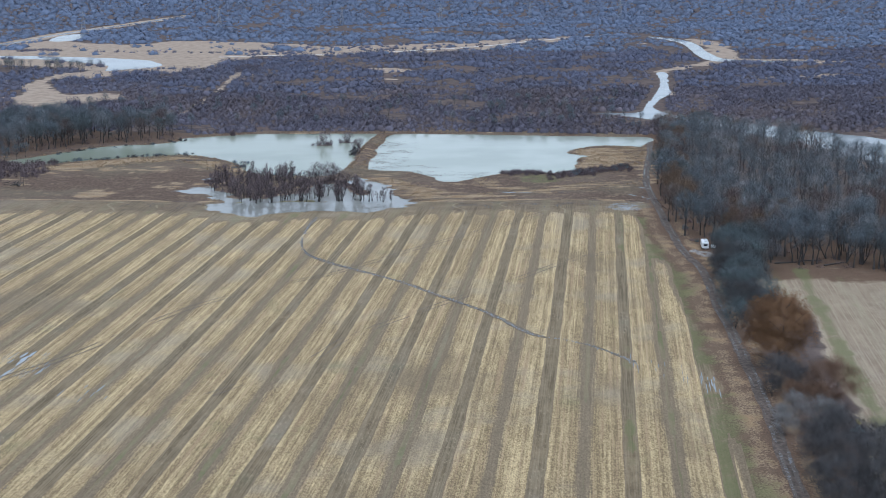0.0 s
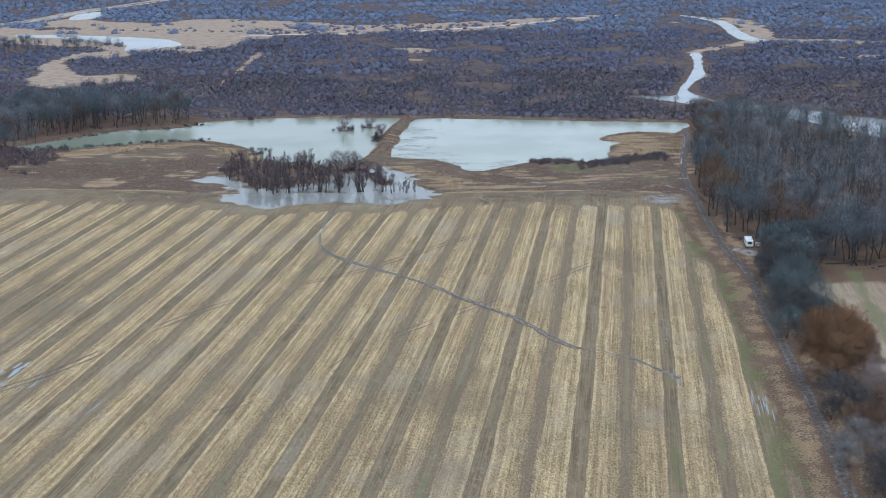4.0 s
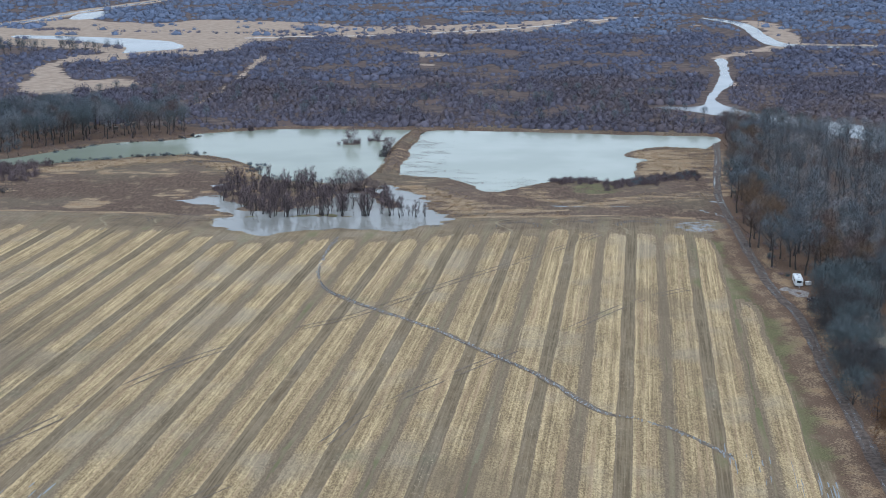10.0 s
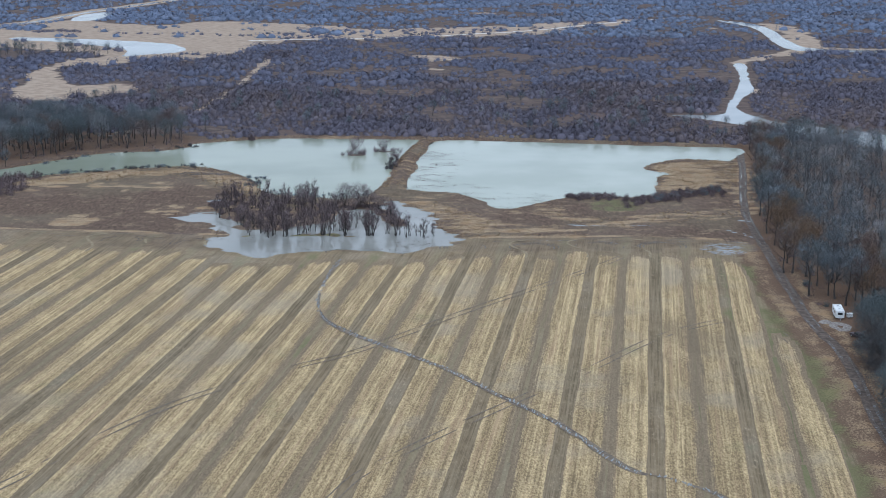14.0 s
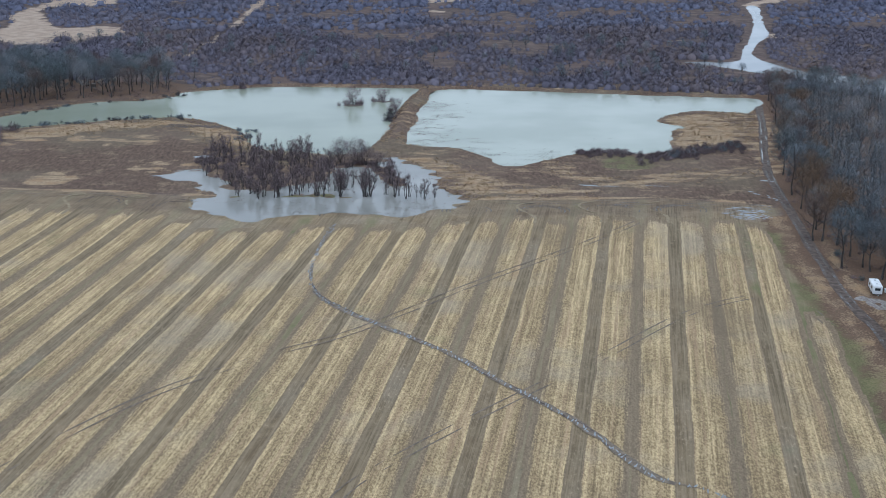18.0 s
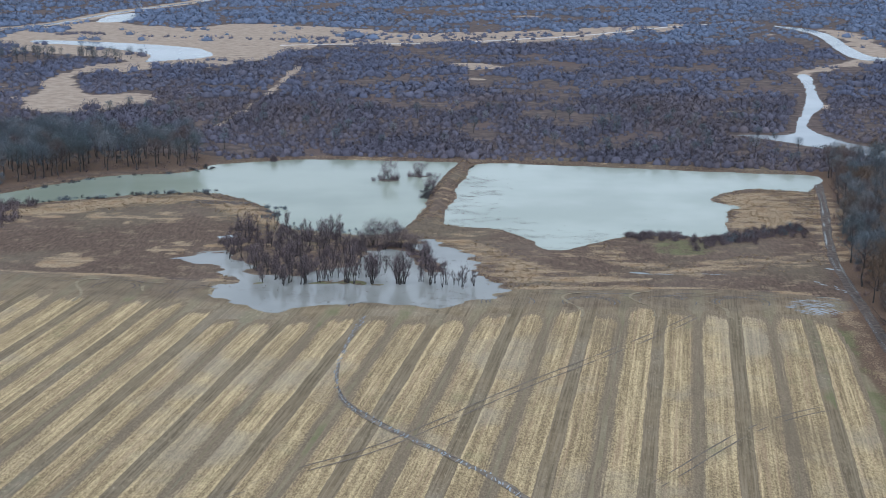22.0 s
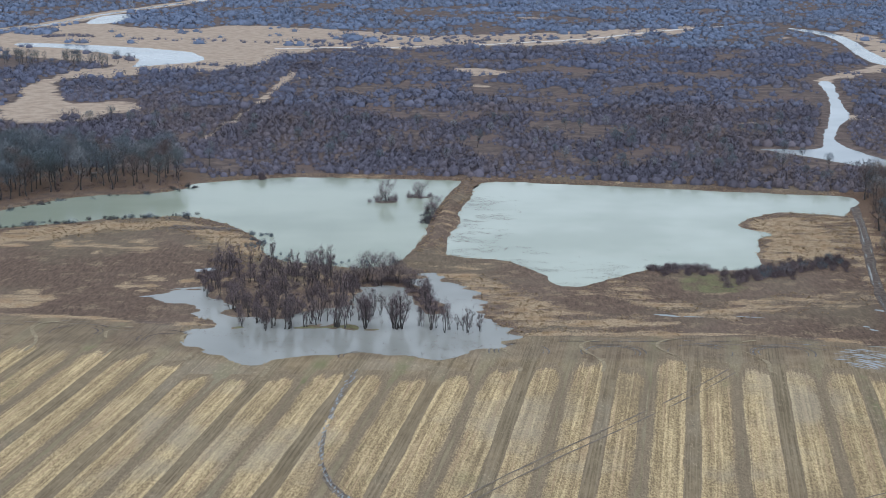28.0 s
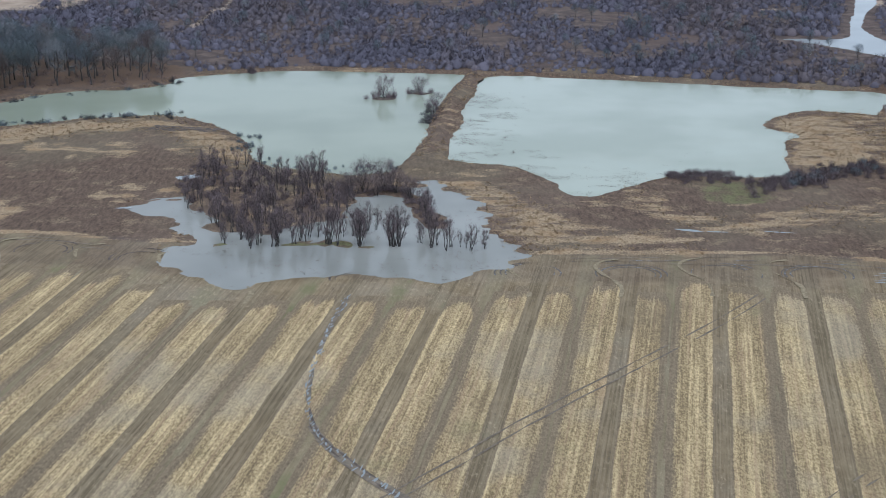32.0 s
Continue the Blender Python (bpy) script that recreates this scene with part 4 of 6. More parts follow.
        at[:n] = d * (swell * depth)[:, None] * (wide, wide, tall) + np.array([0, 0, mid_z]) + rng.normal(size=(n, 3)) * spread * 0.03
        # part of them gather into heads of their own
        count = 16
        heads = rng.normal(size=(count, 3))
        heads[:, 2] = np.abs(heads[:, 2]) * 1.1 - (0.75 if low else 0.25)
        heads /= np.linalg.norm(heads, axis=1, keepdims=True)
        heads = heads * rng.uniform(0.55, 0.78, (count, 1)) * (wide, wide, tall) + np.array([0, 0, mid_z])
        q = int(n * lobed)
        pick = rng.integers(0, count, q)
        girths = rng.uniform(0.30, 0.48, count) * spread
        at[:q] = heads[pick] + d[:q] * (girths[pick] * depth[:q])[:, None] + rng.normal(size=(q, 3)) * spread * 0.03
        way[:n] = d * 0.6 + np.array([0, 0, 0.3]) + rng.normal(size=(n, 3)) * 0.6
        way[:n] /= np.linalg.norm(way[:n], axis=1, keepdims=True)
        size[:n] = spread * rng.uniform(0.05, 0.15, n)
    at[:, 2] = np.maximum(at[:, 2], 0.05)
    cv, cf = thin(rng, at, way, size, np.full(twigs, width) * rng.uniform(0.5, 1.3, twigs))
    tone = np.repeat(rng.uniform(0.25, 0.75, twigs), 3)
    if leaf:
        pick = rng.integers(0, twigs, leaf)
        c = at[pick] + way[pick] * size[pick, None] * rng.uniform(0.2, 1.1, (leaf, 1)) + rng.normal(size=(leaf, 3)) * 0.15
        d1, d2 = rng.normal(size=(leaf, 3)), rng.normal(size=(leaf, 3))
        d1 *= leaf_size / np.linalg.norm(d1, axis=1, keepdims=True)
        d2 *= leaf_size / np.linalg.norm(d2, axis=1, keepdims=True)
        lv = np.stack([c - d1, c + d2, c + d1], 1).reshape(-1, 3)
        cf = np.concatenate([cf, np.arange(leaf * 3).reshape(-1, 3) + len(cv)])
        cv = np.concatenate([cv, lv])
        tone = np.concatenate([tone, np.repeat(rng.uniform(0.2, 0.8, leaf), 3)])
    cf, normals = crown_normals(rng, cv, cf, (0, 0, h * (0.52 if stems == 1 else 0.32)), (spread, spread, h * 0.42), 0.2 if upward < 1 else 0.6, heads if upward < 1 else None)
    return (np.array(vs), np.array(fs)), (cv, cf, tone, normals)


def tree_meshes(seed, bark, twig, **shape):
    (wv, wf), (cv, cf, tone, normals) = bare_tree(seed, **shape)
    wood = raw_mesh("trunk", wv, wf, bark, True)
    crown = raw_mesh("crown", cv, cf, twig)
    give(crown, "tone", tone)
    rounded(crown, normals)
    return wood, crown


def plant(name, meshes, x, y, scale, turn, label, category, group, z=None):
    ob = new(name)
    ob.empty_display_size = 0.5
    ground_z = float(land(np.array([x]), np.array([y]))[0]) if z is None else z
    ob.matrix_world = Matrix.LocRotScale((x, y, ground_z), Euler((0, 0, turn)), (scale,) * 3)
    part_of("trunk", meshes[0], ob)
    part_of("crown", meshes[1], ob)
    return tagged(ob, label, category, group)


def shrub_shape(seed, twigs, width, lean=0.7, flat=1.0, dome=0.6, core=0.0):
    """Twigs of a bare shrub, one metre high and about as wide."""
    rng = np.random.default_rng(seed)
    a = rng.uniform(0, 2 * math.pi, twigs)
    tilt = np.sqrt(rng.uniform(0, 1, twigs)) * lean * 1.5
    way = np.stack([np.cos(a) * np.sin(tilt), np.sin(a) * np.sin(tilt), np.cos(tilt) * flat], 1)
    t = rng.uniform(0.0, 0.8, twigs)[:, None] ** 1.2
    start = way * t * 0.75 + rng.normal(size=(twigs, 3)) * (0.16, 0.16, 0.05)
    d = way + rng.normal(size=(twigs, 3)) * 0.3 + np.array([0, 0, 0.25])
    size = rng.uniform(0.18, 0.4, twigs)
    # the upper half forms a rounded, uneven head
    n = int(twigs * dome)
    if n:
        out = rng.normal(size=(n, 3))
        out[:, 2] = np.abs(out[:, 2])
        out /= np.linalg.norm(out, axis=1, keepdims=True)
        swell = 0.62 + 0.2 * np.sin(out[:, 0] * 5 + seed) * np.cos(out[:, 1] * 5 + seed)
        start[:n] = out * (swell * rng.uniform(0.4, 1.0, n) ** 0.4)[:, None] * (1.0, 1.0, 1.05)
        d[:n] = out * 0.6 + np.array([0, 0, 0.3]) + rng.normal(size=(n, 3)) * 0.55
        size[:n] = rng.uniform(0.08, 0.19, n)
    start[:, 2] = np.maximum(start[:, 2], 0)
    d /= np.linalg.norm(d, axis=1, keepdims=True)
    thick = np.full(twigs, width)
    thick[:n] *= 1.3
    v, f = thin(rng, start, d, size, thick * rng.uniform(0.6, 1.4, twigs))
    f, normals = crown_normals(rng, v, f, (0, 0, 0.0), (1, 1, 1.0), 0.25)
    if core:
        cv, cn = tangle(rng, core)
        v, normals = np.concatenate([v, cv]), np.concatenate([normals, cn])
        f = np.concatenate([f, np.arange(len(cv)).reshape(-1, 3) + len(f) * 3])
    return v, f, normals


def tangle(rng, reach):
    """The dense, uneven inside of a bush, where its branches close up."""
    n, rows = 6, (0.5, 1.0, 1.4)
    ring = []
    for tilt in rows:
        a = np.arange(n) / n * 2 * math.pi + rng.uniform(0, 0.6)
        r = reach * rng.uniform(0.78, 1.18, n)
        ring.append(np.stack([np.cos(a) * math.sin(tilt) * r, np.sin(a) * math.sin(tilt) * r, math.cos(tilt) * r], 1))
    ring.append(ring[-1] * (0.9, 0.9, 0.0))
    tris = []
    for k in range(n):
        j = (k + 1) % n
        tris.append((np.array([0, 0, reach]), ring[0][k], ring[0][j]))
        for a, b in zip(ring[:-1], ring[1:]):
            tris.append((a[k], b[k], b[j]))
            tris.append((a[k], b[j], a[j]))
    v = np.array(tris).reshape(-1, 3)
    out = v + np.array([0, 0, 0.12])
    out /= np.linalg.norm(out, axis=1, keepdims=True)
    return v, out


def scatter(name, places, sizes, shapes, material, label, category, seed, lift=0.0, level=None):
    """Many plants joined into one mesh of real geometry."""
    rng = np.random.default_rng(seed)
    vs, fs, ns, tones, hues, total = [], [], [], [], [], 0
    x, y = places[:, 0], places[:, 1]
    z = land(x, y) + lift if level is None else np.full(len(x), level)
    which = rng.integers(0, len(shapes), len(places))
    turn = rng.uniform(0, 2 * math.pi, len(places))
    for k, (v, f, normals) in enumerate(shapes):
        idx = np.nonzero(which == k)[0]
        if not len(idx):
            continue
        c, s = np.cos(turn[idx])[:, None], np.sin(turn[idx])[:, None]
        w = sizes[idx, 0][:, None]
        px = (v[None, :, 0] * c - v[None, :, 1] * s) * w + x[idx][:, None]
        py = (v[None, :, 0] * s + v[None, :, 1] * c) * w + y[idx][:, None]
        pz = v[None, :, 2] * sizes[idx, 1][:, None] + z[idx][:, None]
        vs.append(np.stack([px, py, pz], -1).reshape(-1, 3))
        nx, ny = normals[None, :, 0] * c - normals[None, :, 1] * s, normals[None, :, 0] * s + normals[None, :, 1] * c
        ns.append(np.stack([nx, ny, np.broadcast_to(normals[None, :, 2], nx.shape)], -1).reshape(-1, 3))
        fs.append((f[None] + (np.arange(len(idx)) * len(v))[:, None, None]).reshape(-1, 3) + total)
        total += len(idx) * len(v)
        own = rng.uniform(0.2, 0.8, len(idx))[:, None] * 0.7 + rng.uniform(0.06, 0.24, (len(idx), len(v) // 3)).repeat(3, axis=1)
        own = own * 0.95 + 0.02 + 0.3 * wobble(x[idx], y[idx], 30, 88)[:, None] + 0.25 * wobble(x[idx], y[idx], 9, 90)[:, None]
        tones.append(np.clip(own, 0, 1).ravel())
        hues.append(np.repeat(0.5 + 0.42 * wobble(x[idx], y[idx], 48, 89) + rng.uniform(-0.16, 0.16, len(idx)), len(v)))
    me = raw_mesh(name, np.concatenate(vs), np.concatenate(fs), material)
    give(me, "tone", np.concatenate(tones))
    give(me, "hue", np.concatenate(hues))
    rounded(me, np.concatenate(ns))
    return tagged(new(name, me), label, category, "", "stuff")


def wet_or_bare(x, y, margin=1.5):
    """Where no shrub of the marsh grows."""
    no = np.zeros(len(x), bool)
    for line, _ in HUMPS:
        no |= inside(line, x, y) > -margin - 1.5
    for line in (MEADOW, CLEARING, GLADE, RIVER_FLAT, WOOD_RIGHT, WOOD_LEFT):
        clump = (wobble(x, y, 24, 73, 2) > 0.40) & (line is not WOOD_RIGHT) & (line is not WOOD_LEFT) & (line is not GLADE)
        clump &= (line is not CLEARING) | (wobble(x, y, 24, 73, 2) > 0.6)
        no |= (inside(line, x, y) + wobble(x, y, 30, 71) * (5 if line is CLEARING else 12) > 0) & ~clump
    no |= beside(MARSH_PATH, x, y) < 3.2
    no |= beside(FAR_CHANNEL, x, y) < 14
    no |= beside(PALE_ROAD, x, y) < 9
    return no


def marsh_band(name, y0, y1, step, sizes, shapes, material, label, seed, bare=0.12, x_near=0.42, clump=15):
    rng = np.random.default_rng(seed)
    half = x_near * y1 + 25
    gx, gy = np.meshgrid(np.arange(-half, half, step), np.arange(y0, y1, step))
    x = gx.ravel() + rng.uniform(-0.5, 0.5, gx.size) * step
    y = gy.ravel() + rng.uniform(-0.5, 0.5, gx.size) * step
    keep = (x > -0.78 * x_near * y - 15) & (x < x_near * y + 15) & ~wet_or_bare(x, y)
    mound = wobble(x, y, 45, 81) * 0.5 + wobble(x, y, clump, 83) * 1.25
    keep &= mound + rng.uniform(-0.15, 0.15, len(x)) > -0.42 + bare
    levee = np.interp(x, (-95, -49, -16, 12, 54, 98, 160), (706, 719, 716, 712, 708.5, 699.5, 686))
    keep &= y > levee + 0.6
    keep_at = np.nonzero(keep)[0]
    x, y = x[keep], y[keep]
    tall = rng.uniform(0.55, 1.3, len(x)) * (0.82 + 0.75 * np.clip(mound[keep_at], -0.4, 0.7))
    s = np.stack([sizes[0] * tall, sizes[1] * tall], 1)
    return scatter(name, np.stack([x, y], 1), s, shapes, material, label, "shrubs", seed + 1)


near_shapes = [shrub_shape(200 + k, 100, 0.0170, 0.7, 1.0, 0.86, 0.36) for k in range(6)]
mid_shapes = [shrub_shape(220 + k, 70, 0.0215, 0.7, 1.0, 0.88, 0.37) for k in range(5)]
far_shapes = [shrub_shape(240 + k, 42, 0.030, 0.7, 1.0, 0.88, 0.38) for k in range(5)]
dim_shapes = [shrub_shape(280 + k, 24, 0.036, 0.7, 1.0, 0.8, 0.37) for k in range(5)]
brush_shapes = [shrub_shape(260 + k, 60, 0.02, 0.7, 1.0, 0.4) for k in range(4)]
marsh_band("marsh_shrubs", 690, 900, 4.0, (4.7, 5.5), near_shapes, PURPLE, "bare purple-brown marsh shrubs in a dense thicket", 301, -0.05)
# from here back, the twig colour grows bluer to stand in for haze
marsh_band("middle_marsh_shrubs", 900, 1200, 5.9, (6.4, 5.8), mid_shapes, MIDHAZETWIG, "bare purple-grey shrubs across the marsh", 303, clump=19)
marsh_band("far_marsh_shrubs", 1200, 1700, 8.6, (8.6, 6.8), far_shapes, FARHAZETWIG, "bare grey shrubs and low trees of the far marsh", 305, 0.1, clump=26)
marsh_band("far_woods", 1700, 2400, 15.0, (12.0, 10.0), dim_shapes, FARHAZETWIG, "far leafless woods at the edge of sight", 307, -0.3)

# shrub clumps on the far meadow
for k, line in enumerate((outline([(-203, 921), (-218, 977), (-213, 1000), (-197, 1001), (-185, 955), (-177, 912), (-188, 909)]), outline([(-177, 955), (-185, 1003), (-171, 1023), (-143, 1018), (-131, 968), (-148, 939)]),
                          outline([(-155, 893), (-159, 923), (-140, 934), (-135, 898)]), outline([(-104, 1054), (-93, 1085), (-79, 1085), (-77, 1045)]))):
    rng = np.random.default_rng(330 + k)
    lo, hi = line.min(axis=0), line.max(axis=0)
    gx, gy = rng.uniform(lo[0], hi[0], 260), rng.uniform(lo[1], hi[1], 260)
    deep = inside(line, gx, gy)
    gx, gy = gx[deep > 1][:150], gy[deep > 1][:150]
    scatter("meadow_shrubs", np.stack([gx, gy], 1), np.stack([rng.uniform(2.5, 4.8, len(gx)), rng.uniform(2.5, 5.2, len(gx))], 1), mid_shapes, PURPLE, "clump of bare purple-grey shrubs on the pale meadow", "shrubs", 340 + k)
for k, pts in enumerate(([(-235, 1246), (-182, 1238), (-133, 1226), (-88, 1239)], [(-307, 1260), (-293, 1272), (-276, 1266)], [(-121, 1061), (-113, 1068), (-106, 1061)], [(-139, 1032), (-125, 1032)])):
    rng = np.random.default_rng(350 + k)
    line = outline(pts, False)
    n = 46 if k < 2 else 18
    at = line[rng.integers(0, len(line), n)] + rng.normal(0, 1, (n, 2)) * (2.5, 4.0)
    scatter("meadow_hedge", at, np.stack([rng.uniform(2.0, 4.6, n), rng.uniform(1.8, 4.0, n)], 1), mid_shapes, PURPLE, "broken row of bare shrubs across the pale meadow", "shrubs", 360 + k)

rng = np.random.default_rng(371)
gx = rng.uniform(-95, 230, 420)
gy = np.interp(gx, (-95, 20, 110, 225), (1230, 1245, 1275, 1370)) + rng.normal(0, 34, 420)
pick = (wobble(gx, gy, 38, 372) > 0.05) & (beside(PALE_ROAD, gx, gy) > 6)
gx, gy = gx[pick], gy[pick]
# these shrubs also carry the haze of the distance in their colour
scatter("levee_shrubs", np.stack([gx, gy], 1), np.stack([rng.uniform(2.5, 6.0, len(gx)), rng.uniform(2.0, 5.0, len(gx))], 1), mid_shapes, MIDHAZETWIG,
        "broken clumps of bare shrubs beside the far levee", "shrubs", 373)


# ---- woods ----
LIGHT_TREES = [tree_meshes(410 + k, BARK, TWIG, h=16, spread=5.0, twigs=1000, width=0.052, fork=0.36) for k in range(3)]
GREY_TREES = [tree_meshes(400 + k, BARK, TWIG, h=16, spread=5.1, twigs=6500, width=0.022, fork=0.34, lobed=0.4) for k in range(4)]
SAGE_TREES = [tree_meshes(420 + k, BARK, SAGE, h=15, spread=4.9, twigs=6500, width=0.022, fork=0.3, lobed=0.4) for k in range(2)]
SILVER_TREES = [tree_meshes(430 + k, BARK, SILVER, h=15.5, spread=4.6, twigs=6000, width=0.021, fork=0.34, lobed=0.4) for k in range(2)]
RED_TREES = [tree_meshes(440 + k, BARK, REDDISH, h=14.5, spread=4.8, twigs=4500, width=0.022, fork=0.3, leaf=1200, leaf_size=0.13) for k in range(2)]
GOLD_TREES = [tree_meshes(450, BARK, TANLEAF, h=15.5, spread=4.8, twigs=4500, width=0.022, fork=0.32, leaf=1000, leaf_size=0.13)]
EDGE_TREES = [tree_meshes(455 + k, BARK, TWIG, h=16.5, spread=3.8, twigs=1800, width=0.03, stems=1 + k % 2, fork=0.5, girth=1.25, dome=0.5) for k in range(3)]
WOOD_KINDS = (
    (GREY_TREES, "tall bare grey tree with fine twigs in dense woodland", 0.34),
    (SAGE_TREES, "bare grey-green tree with a dense twiggy crown", 0.19),
    (SILVER_TREES, "bare pale silvery-grey tree among darker ones", 0.16),
    (RED_TREES, "tree with dull red-brown leaves still hanging", 0.19),
    (GOLD_TREES, "tree with thin golden-brown leaves in its crown", 0.12),
)


def stand(line, step, seed, inset=0.5):
    rng = np.random.default_rng(seed)
    lo, hi = line.min(axis=0), line.max(axis=0)
    gx, gy = np.meshgrid(np.arange(lo[0], hi[0], step), np.arange(lo[1], hi[1], step))
    x = gx.ravel() + rng.uniform(-0.42, 0.42, gx.size) * step
    y = gy.ravel() + rng.uniform(-0.42, 0.42, gx.size) * step
    deep = inside(line, x, y)
    keep = deep > inset
    return x[keep], y[keep], deep[keep], rng


def pick_kind(rng, top=1.0):
    u = rng.uniform() * top
    for meshes, label, share in WOOD_KINDS:
        if u < share:
            return meshes[rng.integers(len(meshes))], label
        u -= share
    return WOOD_KINDS[0][0][0], WOOD_KINDS[0][1]


def mesh_arrays(me):
    v = np.empty(len(me.vertices) * 3, dtype=np.float32)
    me.vertices.foreach_get("co", v)
    f = np.empty(len(me.loops), dtype=np.int32)
    me.loops.foreach_get("vertex_index", f)
    k = len(me.loops) // len(me.polygons)
    f = f.reshape(-1, k)
    if k == 4:
        f = np.concatenate([f[:, (0, 1, 2)], f[:, (0, 2, 3)]])
    normals = None
    if "custom_normal" in me.attributes:
        normals = np.empty(len(me.vertices) * 3, dtype=np.float32)
        me.attributes["custom_normal"].data.foreach_get("vector", normals)
        normals = normals.reshape(-1, 3)
    return v.reshape(-1, 3), f, normals


def joined_trees(name, places, sizes, kinds, twig, label, seed):
    """The inner trees of a wood that nobody could count: trunks and crowns."""
    woods = [mesh_arrays(k[0]) for k in kinds]
    crowns = [mesh_arrays(k[1]) for k in kinds]
    wood = joined(name + "_trunks", places, sizes, woods, BARK, "bare trunks inside the wood", seed)
    crown = joined(name + "_crowns", places, sizes, crowns, twig, label, seed)
    return wood, crown


def joined(name, places, sizes, shapes, material, label, seed):
    rng = np.random.default_rng(seed)
    which = rng.integers(0, len(shapes), len(places))
    turn = rng.uniform(0, 2 * math.pi, len(places))
    z = land(places[:, 0], places[:, 1])
    vs, fs, ns, tones, total = [], [], [], [], 0
    for i, (x, y) in enumerate(places):
        v, f, normals = shapes[which[i]]
        c, s = math.cos(turn[i]), math.sin(turn[i])
        vs.append(np.stack([(v[:, 0] * c - v[:, 1] * s) * sizes[i] + x, (v[:, 0] * s + v[:, 1] * c) * sizes[i] + y, v[:, 2] * sizes[i] + z[i]], 1))
        if normals is not None:
            ns.append(np.stack([normals[:, 0] * c - normals[:, 1] * s, normals[:, 0] * s + normals[:, 1] * c, normals[:, 2]], 1))
        fs.append(f + total)
        tones.append(np.full(len(v), rng.uniform(0.1, 0.9)))
        total += len(v)
    me = raw_mesh(name, np.concatenate(vs), np.concatenate(fs), material)
    give(me, "tone", np.concatenate(tones))
    if ns:
        rounded(me, np.concatenate(ns))
    return tagged(new(name, me), label, "trees", "", "stuff")


# the wood beside the field: trees along its edges singly, the inner ones joined
x, y, deep, rng = stand(WOOD_RIGHT, 7.4, 501)
order = np.argsort(np.minimum(deep, 60) + np.where(y < 470, -30, 0) + np.maximum(0, x - 200) * 0.4)
for i in order[:250]:
    if math.hypot(x[i] - 116.5, y[i] - 430) < 6.5 or math.hypot(x[i] - 117, y[i] - 420) < 6:
        continue
    meshes, label = pick_kind(rng)
    if deep[i] < 22 and x[i] < track_x(y[i]) + 30 and rng.uniform() < 0.3:
        meshes, label = WOOD_KINDS[3 + i % 2][0][0], WOOD_KINDS[3 + i % 2][1]
    plant("tree", meshes, x[i], y[i], rng.uniform(0.82, 1.14) * float(np.interp(y[i], (400, 560, 690), (1.0, 0.95, 0.85))), rng.uniform(0, 6.28), label, "tree", "trees of the wood beside the field")
rest = order[250:]
if len(rest):
    tint = wobble(x[rest], y[rest], 34, 77) + rng.uniform(-0.5, 0.5, len(rest))
    for name, some, twig, label in (("inner_wood", tint < 0.12, TWIG, "bare grey twiggy crowns of the inner wood"),
                                    ("pale_inner_wood", (tint >= 0.12) & (tint < 0.46), SILVER, "pale silvery bare crowns of the inner wood"),
                                    ("brown_inner_wood", tint >= 0.46, REDDISH, "dull brown bare crowns of the inner wood")):
        one = rest[some]
        joined_trees(name, np.stack([x[one], y[one]], 1), rng.uniform(0.82, 1.1, len(one)) * np.interp(y[one], (400, 560, 690), (1.0, 0.95, 0.85)), LIGHT_TREES, twig, label, 503)

# the wood across the pond arm
x, y, deep, rng = stand(WOOD_LEFT, 7.2, 511)
order = np.argsort(deep + np.where(x < -190, 30, 0))
for i in order[:110]:
    meshes, label = pick_kind(rng, 0.76)
    plant("tree", meshes, x[i], y[i], rng.uniform(0.82, 1.15), rng.uniform(0, 6.28), label, "tree", "trees of the wood across the pond")
rest = order[110:]
if len(rest):
    joined_trees("pond_wood", np.stack([x[rest], y[rest]], 1), rng.uniform(0.6, 0.95, len(rest)), LIGHT_TREES, TWIG,
                 "bare grey twiggy crowns of the wood across the pond", 513)
rng = np.random.default_rng(517)
for i in range(30):
    a, b = rng.uniform(-215, -160), rng.uniform(606, 664)
    plant("tree", GREY_TREES[i % 4], a, b, rng.uniform(0.4, 0.75), rng.uniform(0, 6.28), "bare grey tree at the end of the pond arm", "tree", "trees at the pond arm's end")
plant("oak_tree", RED_TREES[0], -147, 676, 1.05, 1.0, "oak with dull red-brown leaves at the pond wood's edge", "tree", "")

# slender trunks along the wood's southern edge
rng = np.random.default_rng(519)
for i in range(44):
    a = rng.uniform(126, 216)
    b = float(np.interp(a, (126, 146, 170, 220), (408, 404, 394, 368))) + rng.uniform(0.5, 13)
    plant("slender_tree", EDGE_TREES[i % 3], a, b, rng.uniform(0.72, 1.0), rng.uniform(0, 6.28), "slender dark-stemmed bare tree at the wood's edge", "tree", "trees of the wood's southern edge")

# undergrowth in both woods
for name, line, n, seed in (("wood_undergrowth", WOOD_RIGHT, 620, 541), ("pond_wood_undergrowth", WOOD_LEFT, 420, 543)):
    rng = np.random.default_rng(seed)
    lo, hi = line.min(axis=0), line.max(axis=0)
    gx, gy = rng.uniform(lo[0], hi[0], n * 3), rng.uniform(lo[1], hi[1], n * 3)
    pick = (inside(line, gx, gy) > -2) & (np.hypot(gx - 116, gy - 423) > 9)
    gx, gy = gx[pick][:n], gy[pick][:n]
    scatter(name, np.stack([gx, gy], 1), np.stack([rng.uniform(1.5, 3.0, len(gx)), rng.uniform(1.0, 3.2, len(gx))], 1), brush_shapes, BROWNTWIG,
            "low bare undergrowth between the trunks", "shrubs", seed + 1)

